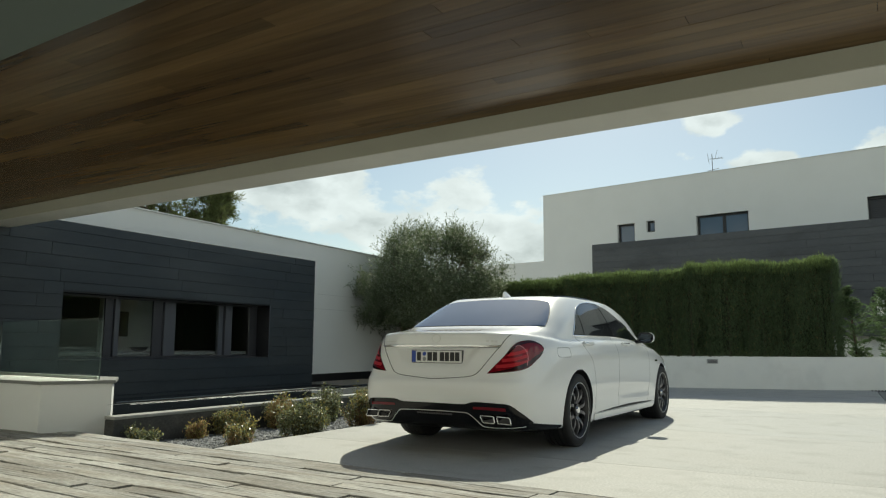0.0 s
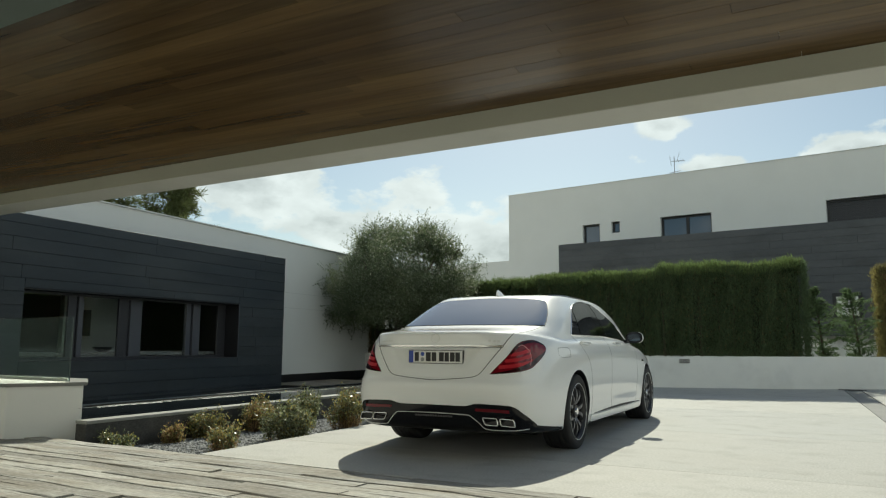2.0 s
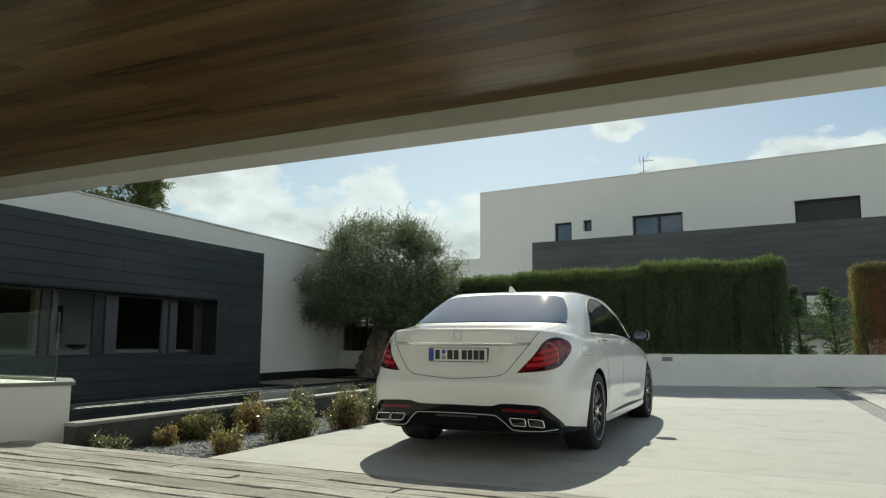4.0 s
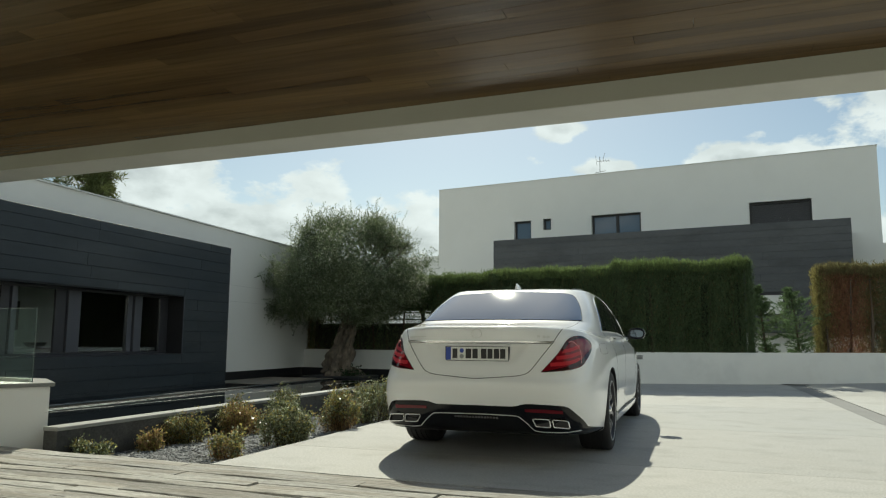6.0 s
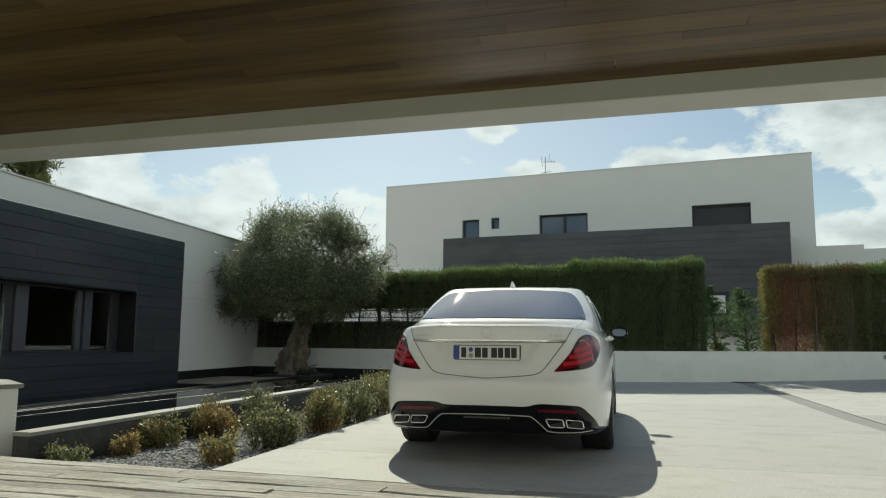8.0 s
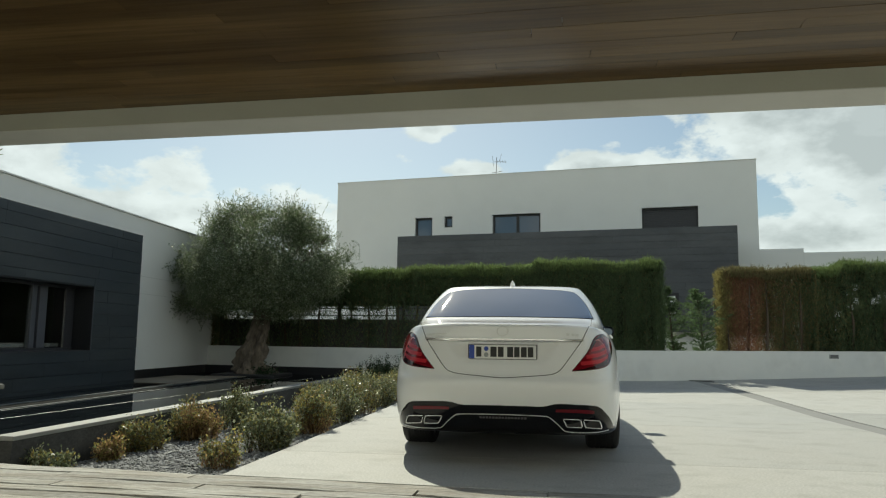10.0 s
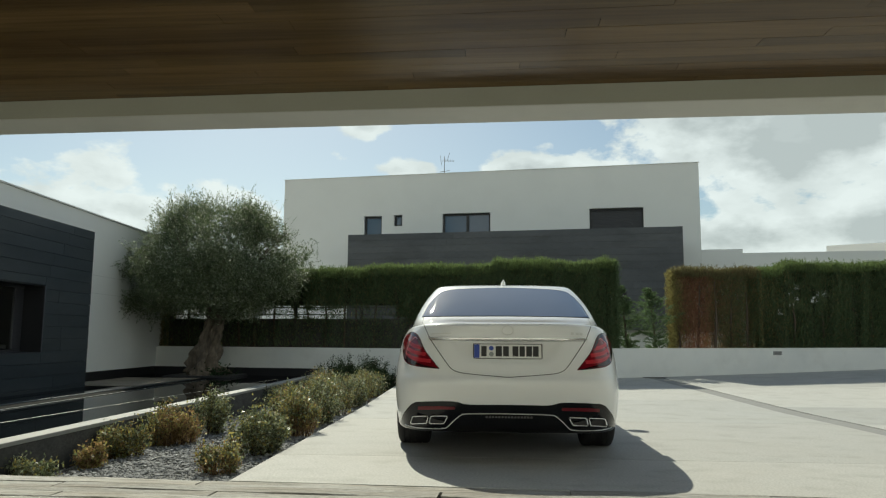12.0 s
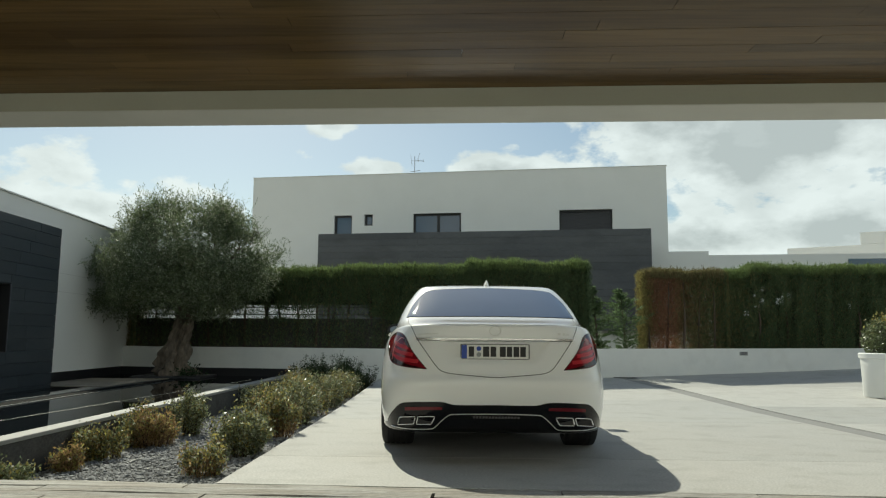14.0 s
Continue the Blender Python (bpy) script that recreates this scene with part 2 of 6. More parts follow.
CHANNEL_GREY = material("pale_grey_channel", (0.40, 0.43, 0.40), 0.5, var=0.08)
# Opaque pane; the blue in its colour stands for reflected sky.
DARK_PANE = material("sky_tinted_pane", (0.055, 0.085, 0.13), 0.05, var=0.05, spec=1.0)
ROOF_GRAVEL = material("roof_gravel", (0.4, 0.39, 0.36), 0.9, var=0.2, scale=3)


# ---- building helpers ----
def part(name, bm, mat, parent=None, label="", smooth=False):
    """Links a bmesh as one mesh object, under a thing or part if one is given."""
    me = bpy.data.meshes.new(name)
    bm.to_mesh(me)
    bm.free()
    if mat:
        me.materials.append(mat)
    if smooth:
        me.shade_smooth()
        me.set_sharp_from_angle(angle=radians(50))
    ob = new(name, me)
    ob.parent = parent
    return tagged(ob, label)


def thing(name, label, category, group="", kind="", at=(0, 0, 0), turn=0):
    ob = new(name)
    ob.matrix_basis = pose(*at, 0, 0, turn)
    ob.empty_display_size = 0.2
    return tagged(ob, label, category, group, kind)


def box(lo, hi, bevel=0.0, bm=None, segs=1):
    own = bm is None
    bm = bm or bmesh.new()
    mid = [(a + b) / 2 for a, b in zip(lo, hi)]
    made = bmesh.ops.create_cube(bm, size=1.0, matrix=Matrix.LocRotScale(mid, None, [max(1e-4, b - a) for a, b in zip(lo, hi)]))
    if bevel:
        edges = list({e for v in made["verts"] for e in v.link_edges})
        bmesh.ops.bevel(bm, geom=edges, offset=bevel, segments=segs, affect="EDGES", profile=0.5)
    return bm


def slab(a, b, thick, z0, z1, bevel=0.0, bm=None):
    """An upright slab from plan point a to b; its thickness lies to the left of that way."""
    bm = bm or bmesh.new()
    a, b = Vector((*a, 0)), Vector((*b, 0))
    side = Vector((-(b - a).y, (b - a).x, 0)).normalized() * thick
    ring = [a, b, b + side, a + side]
    low = [bm.verts.new((p.x, p.y, z0)) for p in ring]
    high = [bm.verts.new((p.x, p.y, z1)) for p in ring]
    fs = [bm.faces.new(low[::-1]), bm.faces.new(high)]
    for k in range(4):
        fs.append(bm.faces.new((low[k], low[(k + 1) % 4], high[(k + 1) % 4], high[k])))
    bmesh.ops.recalc_face_normals(bm, faces=fs)
    if bevel:
        bmesh.ops.bevel(bm, geom=list({e for f in fs for e in f.edges}), offset=bevel, segments=2, affect="EDGES")
    return bm


def tube(points, radius, sides=8, bm=None, closed=False):
    """A round rod along a line of points; radius may be one per point."""
    bm = bm or bmesh.new()
    pts = [Vector(p) for p in points]
    rad = radius if isinstance(radius, (list, tuple)) else [radius] * len(pts)
    rings = []
    for k, p in enumerate(pts):
        if closed:
            way = pts[(k + 1) % len(pts)] - pts[k - 1]
        else:
            way = pts[min(k + 1, len(pts) - 1)] - pts[max(k - 1, 0)]
        way.normalize()
        u = way.cross(Vector((0, 0, 1)))
        if u.length < 0.05:
            u = way.cross(Vector((0, 1, 0)))
        u.normalize()
        v = way.cross(u)
        rings.append([bm.verts.new(p + (u * math.cos(t) + v * math.sin(t)) * rad[k]) for t in (2 * math.pi * s / sides for s in range(sides))])
    for k in range(len(rings) - (0 if closed else 1)):
        a, b = rings[k], rings[(k + 1) % len(rings)]
        for s in range(sides):
            bm.faces.new((a[s], a[(s + 1) % sides], b[(s + 1) % sides], b[s]))
    if not closed:
        bm.faces.new(rings[0][::-1])
        bm.faces.new(rings[-1])
    bmesh.ops.recalc_face_normals(bm, faces=bm.faces[:])
    return bm


def plane_at(a, b, y):
    """x on the plan line through a and b at y."""
    return a[0] + (b[0] - a[0]) * (y - a[1]) / (b[1] - a[1])


def ground_z(x, y):
    rise = max(0.0, y - 4.5)
    return 0.0165 * rise + 0.0032 * max(0.0, x - 3.0) * rise

# ---- ground, driveway, deck ----
def build_ground():
    bm = bmesh.new()
    bmesh.ops.create_grid(bm, x_segments=60, y_segments=60, size=1500)
    for v in bm.verts:
        v.co.z = -0.42
    tagged(part("ground", bm, EARTH), "dry bare earth round the houses", "ground", kind="structure")


build_ground()
BEND = (-0.9, 9.85)
WALL_L = (-7.75, 10.85)
WALL_R = (15.0, 13.83)


def wall_line(x):
    a, b = (WALL_L, BEND) if x < BEND[0] else (BEND, WALL_R)
    return a[1] + (b[1] - a[1]) * (x - a[0]) / (b[0] - a[0])


def build_driveway():
    drive = thing("driveway", "pale sunlit concrete driveway with fine joints", "driveway", kind="structure")
    cols = [(-1.86, 3.66, 5.9), (3.96, 8.6, 5.1), (8.6, 15.0, 5.1)]

    def piece(name, x0, x1, y0, y1, mat, up, gap=0.004):
        bm = bmesh.new()
        nx, ny = max(1, int((x1 - x0) / 0.7)), max(1, int((y1 - y0) / 0.7))
        grid = [[None] * (ny + 1) for _ in range(nx + 1)]
        low = [[None] * (ny + 1) for _ in range(nx + 1)]
        for i in range(nx + 1):
            for j in range(ny + 1):
                y = y0 + gap + (y1 - y0 - 2 * gap) * j / ny
                # The drain strip runs a little askew to the slabs.
                skew = 0.16 - 0.055 * (y - 2.5)
                a, b = (v + skew if 3.5 < v < 4.0 else v for v in (x0 + gap, x1 - gap))
                x = a + (b - a) * i / nx
                if j == 0 and y0 < -0.5:
                    y = deck_edge(x) + 0.012
                grid[i][j] = bm.verts.new((x, y, ground_z(x, y) + up))
                low[i][j] = bm.verts.new((x, y, ground_z(x, y) - 0.45))
        for i in range(nx):
            for j in range(ny):
                bm.faces.new((grid[i][j], grid[i + 1][j], grid[i + 1][j + 1], grid[i][j + 1]))
        for i in range(nx):
            bm.faces.new((low[i][0], low[i + 1][0], grid[i + 1][0], grid[i][0]))
            bm.faces.new((grid[i][ny], grid[i + 1][ny], low[i + 1][ny], low[i][ny]))
        for j in range(ny):
            bm.faces.new((grid[0][j], grid[0][j + 1], low[0][j + 1], low[0][j]))
            bm.faces.new((low[nx][j], low[nx][j + 1], grid[nx][j + 1], grid[nx][j]))
        bmesh.ops.recalc_face_normals(bm, faces=bm.faces[:])
        return part(name, bm, mat, drive)

    for x0, x1, far in cols:
        rows = [-0.86, 0.34, 3.05, far, 8.3, 14.2]
        for k, (y0, y1) in enumerate(zip(rows, rows[1:])):
            piece("slab", x0, x1, y0, y1, CONCRETE_DAMP if k == 2 else CONCRETE, 0.0, 0.003)
    piece("drain_strip", 3.67, 3.95, -0.86, 10.95, DRAIN, -0.006).name = "drain_strip"
    bm = bmesh.new()
    for k in range(9):
        box((3.28 + k * 0.055, 10.62, ground_z(3.5, 10.7) + 0.002), (3.312 + k * 0.055, 10.86, ground_z(3.5, 10.7) + 0.014), bm=bm)
    part("drain_grate", bm, BLACK, drive, "dark slotted drain grate")


def deck_edge(x):
    return -0.83 - 0.045 * (x + 1)


build_driveway()


def build_canopy():
    # Soffit boards, one mesh with narrow joints between the boards.
    bm = bmesh.new()
    rnd = random.Random(4)
    y, step = -0.80, 0.118
    tilt = -0.05
    while y > -3.42:
        x = -12.0 + rnd.uniform(0, 2.0)
        while x < 9.0:
            length = rnd.uniform(1.6, 3.2)
            x1 = min(9.0, x + length)
            z = 2.64 + rnd.uniform(0, 0.0012)
            y0, y1 = y - step + 0.0015, y - 0.0005
            corner = [(x + 0.001, y0 + tilt * (x + 0.4)), (x1 - 0.001, y0 + tilt * (x1 + 0.4)), (x1 - 0.001, y1 + tilt * (x1 + 0.4)), (x + 0.001, y1 + tilt * (x + 0.4))]
            low = [bm.verts.new((*c, z)) for c in corner]
            high = [bm.verts.new((*c, 2.665)) for c in corner]
            bm.faces.new(low[::-1])
            for q in range(4):
                bm.faces.new((low[q], low[(q + 1) % 4], high[(q + 1) % 4], high[q]))
            x = x1
        y -= step
    bmesh.ops.recalc_face_normals(bm, faces=bm.faces[:])
    tagged(part("ceiling", bm, CEILING_WOOD), "brown varnished board soffit under the canopy", "ceiling", kind="structure")
    # Roof slab over the boards, and the white edge beam in front.
    roof = slab((9.0, -0.82 - 0.47), (-12.0, -0.82 + 0.58), 3.9, 2.666, 3.05)
    bmesh.ops.reverse_faces(roof, faces=roof.faces[:])
    bmesh.ops.recalc_face_normals(roof, faces=roof.faces[:])
    tagged(part("canopy_roof", roof, PLASTER), "white plastered flat canopy roof", "roof", kind="structure")
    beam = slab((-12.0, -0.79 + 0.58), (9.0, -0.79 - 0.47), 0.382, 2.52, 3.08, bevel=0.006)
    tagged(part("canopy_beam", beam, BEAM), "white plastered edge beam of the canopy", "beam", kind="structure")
    # The inner face leans a little, its foot further out than its head.
    fascia = bmesh.new()
    ends = []
    for x in (-12.0, 9.0):
        slant = -0.05 * (x + 0.4)
        ends.append([fascia.verts.new((x, y + slant, z)) for y, z in ((-0.845, 2.638), (-0.794, 2.523), (-0.7905, 2.523), (-0.7905, 2.638))])
    for k in range(4):
        fascia.faces.new((ends[0][k], ends[0][(k + 1) % 4], ends[1][(k + 1) % 4], ends[1][k]))
    fascia.faces.new(ends[0][::-1])
    fascia.faces.new(ends[1])
    bmesh.ops.recalc_face_normals(fascia, faces=fascia.faces[:])
    tagged(part("beam_fascia", fascia, FASCIA_SHADE), "inner face of the edge beam, its shade put into an olive-grey colour", "beam", kind="structure")
    # Plastered soffit behind the boards, then unseen walls added for fill and reflections.
    soffit = slab((9.0, -3.40 - 0.47), (-12.0, -3.40 + 0.58), 1.3, 2.615, 2.66)
    tagged(part("ceiling_plaster", soffit, SOFFIT), "grey plastered soffit behind the boards", "ceiling", kind="structure")
    back = slab((13.0, -10.6), (-12.0, -9.5), 0.3, -0.4, 4.6)
    tagged(part("fill_wall_south", back, FILL_WALL), "unseen pale plastered wall behind the deck, added for fill light", "wall", kind="structure")
    west = slab((-13.5, -10.0), (-13.5, 0.3), 0.3, -0.4, 3.6)
    tagged(part("reflection_wall_west", west, FILL_WALL), "unseen pale plastered wall closing the west side, added for glass reflections", "wall", kind="structure")
    east = slab((15.3, 13.6), (15.3, -12.0), 0.3, -0.4, 2.3)
    tagged(part("fill_wall_east", east, PLASTER_OLD), "unseen white rendered wall closing the east side, added to fill the car flank", "wall", kind="structure")


build_canopy()

# ---- villa beside the pool ----
VA, VB = (-6.80, 0.69), (-6.98, 6.51)
WHITE_A, WHITE_B = (-7.215, 0.95), (-7.82, 12.4)
SOUTH = -3.2
WATER = 0.095


def build_villa():
    villa = thing("villa", "low villa with dark slate boards and white plaster walls", "house")
    joint = (plane_at(WHITE_A, WHITE_B, 6.3), 6.3)
    part("wall", slab(joint, WHITE_B, 0.3, 0.27, 3.21), PLASTER, villa, "smooth white plaster wall")
    for z, depth in ((1.74, 0.006), (2.08, 0.006)):
        part("joint", slab((plane_at(WHITE_A, WHITE_B, 6.75) + 0.0015, 6.75), (plane_at(WHITE_A, WHITE_B, 10.9) + 0.0015, 10.9), 0.05, z, z + depth), PLASTER_JOINT, villa, "fine horizontal plaster joint")
    part("upper_wall", slab(WHITE_A, joint, 0.3, 2.6, 3.21), PLASTER, villa, "smooth white plaster wall")
    part("skirting", slab((plane_at(WHITE_A, WHITE_B, 6.4) - 0.03, 6.4), (plane_at(WHITE_A, WHITE_B, 10.95) - 0.03, 10.95), 0.2, -0.4, 0.268), BLACK, villa, "black waterproof skirting")
    cap = slab((WHITE_A[0] + 0.03, WHITE_A[1]), (WHITE_B[0] + 0.03, WHITE_B[1] + 0.03), 0.36, 3.212, 3.235)
    part("parapet_cap", cap, PLASTER_OLD, villa, "pale metal parapet cap")
    part("roof", box((-16.0, 0.9, 2.95), (-7.95, 11.0, 3.05)), ROOF_GRAVEL, villa, "flat gravel roof")
    part("rear_wall", slab((-16.0, 11.0), (-8.1, 11.2), -0.3, -0.4, 3.1), PLASTER, villa)
    # The dark volume stands in a frame of its own: x along the wall, y into the house.
    length = math.dist(VA, VB)
    turn = math.degrees(math.atan2(VB[1] - VA[1], VB[0] - VA[0]))
    dark = new("dark_volume")
    dark.parent = villa
    dark.matrix_basis = pose(VA[0], VA[1], 0, 0, 0, turn)
    w0, w1, z0, z1 = 0.05, 4.45, 0.685, 1.70
    core = bmesh.new()
    for lo, hi in (((0, 0, -0.4), (length, 0.4, z0)), ((0, 0, z1), (length, 0.4, 2.71)), ((0, 0, z0), (w0, 0.4, z1)), ((w1, 0, z0), (length, 0.4, z1)), ((length - 0.2, 0.4, -0.4), (length, 0.6, 2.71)), ((0, 0.4, 2.55), (length - 0.2, 0.6, 2.71))):
        box(lo, hi, bm=core)
    # The same wall runs on southwards, under the canopy.
    box((-0.80, 0, -0.4), (0.0, 0.4, 2.71), bm=core)
    box((SOUTH, 0, -0.4), (-0.80, 0.4, 2.512), bm=core)
    core_ob = part("core_wall", core, BLACK, villa)
    core_ob.matrix_basis = dark.matrix_basis.copy()
    rnd = random.Random(11)
    pitch, gap = 0.1885, 0.005
    levels = [-0.2415 + pitch * r for r in range(16)] + [2.73]

    def board(x0, x1, lo, hi, frame_m):
        proud = rnd.uniform(0.0, 0.004)
        ob = part("board", box((x0 + 0.0012, -0.024 - proud, lo + gap), (x1 - 0.0012, -0.001, hi), bevel=0.002), CLADDING, villa)
        ob.matrix_basis = frame_m
        return ob

    m = dark.matrix_basis.copy()
    for lo, hi in zip(levels, levels[1:]):
        if lo > 2.5:
            x = -0.80
        else:
            x = SOUTH
        while x < length - 0.01:
            x1 = min(length, x + rnd.uniform(1.9, 3.2))
            if x == SOUTH and lo > 2.3:
                x1 = -0.80
            if length - x1 < 0.5:
                x1 = length
            spans = [(x, x1, lo, hi)]
            if hi > z0 + 0.01 and lo < z1 - 0.01:
                spans = []
                if x < w0:
                    spans.append((x, min(x1, w0), lo, hi))
                if x1 > w1:
                    spans.append((max(x, w1), x1, lo, hi))
                if lo < z0 - 0.03:
                    spans.append((max(x, w0), min(x1, w1), lo, z0 - 0.004))
                if hi > z1 + 0.03:
                    spans.append((max(x, w0), min(x1, w1), max(lo, z1 + 0.004), hi))
            for a, b, c, d in spans:
                if b - a > 0.02:
                    board(a, b, c, min(d, 2.512) if a < -0.8 else d, m)
            x = x1
    # Strip window, set deep in its opening: dark sashes beside paler posts.
    window = part("window", box((w0, 0.29, z0), (w1, 0.34, z0 + 0.045)), FRAME, villa, "long strip window with grey posts, deep in the wall")
    window.matrix_basis = m
    for a, b, deep in ((1.16, 1.25, 0.27), (2.14, 2.38, 0.265), (3.405, 3.51, 0.28), (3.56, 3.735, 0.27)):
        part("post", box((a, deep, z0 + 0.046), (b, 0.36, z1 - 0.046), bevel=0.004), POST, window, "grey aluminium post")
    for a, b in ((w0, 0.20), (1.0, 1.14), (1.93, 2.12), (4.22, w1 - 0.013)):
        part("sash", box((a, 0.295, z0 + 0.046), (b, 0.34, z1 - 0.046), bevel=0.003), FRAME, window)
    part("head", box((w0, 0.29, z1 - 0.045), (w1, 0.34, z1)), FRAME, window)
    part("sill", box((w0, -0.03, z0 - 0.012), (w1, 0.285, z0 + 0.006), bevel=0.003), FRAME, window, "dark metal sill")
    part("jamb_lining", box((w1 - 0.012, -0.02, z0 + 0.007), (w1 - 0.001, 0.288, z1 - 0.013)), BLACK, window)
    part("jamb_trim", box((w1 - 0.014, -0.034, z0), (w1 + 0.002, -0.022, z1)), POST, window)
    part("lintel_lining", box((w0, -0.02, z1 - 0.012), (w1 - 0.014, 0.288, z1 - 0.001)), BLACK, window)
    for a, b in ((0.20, 1.0), (1.25, 1.93), (2.38, 3.405), (3.735, 4.22)):
        pane = part("pane", box((a, 0.312, z0 + 0.046), (b, 0.32, z1 - 0.046)), PANE, window)
        pane.visible_shadow = False
    # The room behind the window, near black to stand for its lack of light.
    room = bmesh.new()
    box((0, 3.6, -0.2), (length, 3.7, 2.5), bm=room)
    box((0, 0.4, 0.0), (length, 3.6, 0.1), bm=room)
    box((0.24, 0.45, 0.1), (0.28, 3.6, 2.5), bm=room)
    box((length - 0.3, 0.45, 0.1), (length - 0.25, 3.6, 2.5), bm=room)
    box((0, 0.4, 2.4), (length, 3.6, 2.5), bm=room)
    ob = part("room", room, ROOM_SHADE, villa)
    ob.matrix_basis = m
    wall = part("partition", box((1.62, 1.2, 0.1), (3.0, 1.3, 2.4)), ROOM, villa, "pale inner wall")
    wall.matrix_basis = m
    table = part("worktop", box((0.3, 0.42, 0.74), (4.3, 0.95, 0.80), bevel=0.01), WORKTOP, villa, "grey worktop behind the window")
    table.matrix_basis = m
    art = part("picture", box((1.92, 1.17, 1.06), (2.12, 1.195, 1.5), bevel=0.004), BLACK, villa, "dark framed picture on the inner wall")
    art.matrix_basis = m
    dish = part("bowl", tube([(1.95, 0.65, 0.802), (1.95, 0.65, 0.83), (1.95, 0.65, 0.88)], [0.06, 0.12, 0.16], 16), BLACK, villa, "dark bowl on the worktop")
    dish.matrix_basis = m
    bpy.data.objects.remove(dark)


WORKTOP = material("grey_worktop", (0.16, 0.16, 0.15), 0.6, var=0.08)
POST = material("light_grey_post", (0.092, 0.096, 0.112), 0.5, metal=0.2, var=0.06)
build_villa()


# ---- reflecting pool ----
def build_pool():
    water = bpy.data.materials.new("dark_still_water")
    water.use_nodes = True
    nt = water.node_tree
    b = nt.nodes["Principled BSDF"]
    b.inputs["Base Color"].default_value = (0.004, 0.005, 0.005, 1)
    b.inputs["Roughness"].default_value, b.inputs["IOR"].default_value = 0.02, 1.33
    ripple, bp = nt.nodes.new("ShaderNodeTexNoise"), nt.nodes.new("ShaderNodeBump")
    ripple.inputs["Scale"].default_value = 2.5
    bp.inputs["Strength"].default_value, bp.inputs["Distance"].default_value = 0.1, 0.002
    nt.links.new(ripple.outputs[0], bp.inputs["Height"])
    nt.links.new(bp.outputs[0], b.inputs["Normal"])
    bm = bmesh.new()
    ring = [(-3.80, -0.35), (-3.80, wall_line(-3.8) + 0.01), (WALL_L[0], WALL_L[1] + 0.01), (-7.6, 6.6), (-6.9, 6.6), (-6.72, 0.6), (-6.72, -0.35)]
    f = bm.faces.new([bm.verts.new((*p, WATER)) for p in ring])
    bmesh.ops.recalc_face_normals(bm, faces=[f])
    if f.normal.z < 0:
        bmesh.ops.reverse_faces(bm, faces=[f])
    tagged(part("water", bm, water), "dark still water of the reflecting pool", "water", kind="structure")
    edge = thing("pool_edge", "grey concrete pool wall with a white coping", "pool wall", kind="structure")
    part("wall", box((-3.82, -0.53, -0.4), (-3.665, 9.9, 0.128), bevel=0.004), CONCRETE_GREY, edge)
    y = -0.53
    while y < 9.85:
        y1 = min(9.9, y + 1.2)
        part("coping", box((-3.83, y, 0.13), (-3.655, y1 - 0.003, 0.165), bevel=0.004), STONE_CAP, edge)
        y = y1
    weir = thing("overflow_channel", "steel-edged overflow channel across the pool", "channel", kind="structure")
    part("channel", box((-5.98, 1.15, -0.2), (-5.66, 9.2, WATER + 0.003)), CHANNEL, weir)
    part("edge_strip", box((-5.98, 1.15, WATER - 0.02), (-5.966, 8.6, 0.116), bevel=0.003), STEEL, weir, "bright steel edge strip")
    part("edge_strip", box((-5.677, 1.15, WATER - 0.02), (-5.665, 8.6, WATER + 0.008), bevel=0.002), STEEL, weir, "bright steel edge strip")
    wire = thing("steel_rod", "thin steel rod along the pool coping", "rod")
    part("rod", tube([(-3.92, -0.44, 0.272), (-3.58, 4.5, 0.274), (-3.5, 6.0, 0.274)], 0.0016), ROD, wire)
    part("foot", tube([(-3.5, 6.0, -0.1), (-3.5, 6.0, 0.274)], 0.0016), ROD, wire)
    ledge = thing("pool_ledge", "shallow grey-brown wet ledge behind the channel", "pool ledge", kind="structure")
    part("slab", slab((-7.55, 6.62), (-5.99, 6.62), 2.5, -0.3, WATER + 0.006), LEDGE, ledge)
    island = thing("tree_island", "low black-lined island round the olive tree", "planter", kind="structure")
    part("rim", box((-6.85, 9.2, -0.3), (-5.4, 10.3, 0.14), bevel=0.03, segs=2), BLACK, island)


CHANNEL = material("black_channel_lining", (0.008, 0.009, 0.009), 0.9, var=0.2, scale=5, fine=60, spec=0.06)
ROD = material("dull_steel_rod", (0.3, 0.3, 0.29), 0.5, metal=0.7, var=0.1)
LEDGE = material("wet_brown_concrete", (0.33, 0.285, 0.23), 0.8, spec=0.12, var=0.3, scale=1.2, fine=20, tint=(0.22, 0.195, 0.16), stretch=(1, 3, 1), spots=0.5)
build_pool()


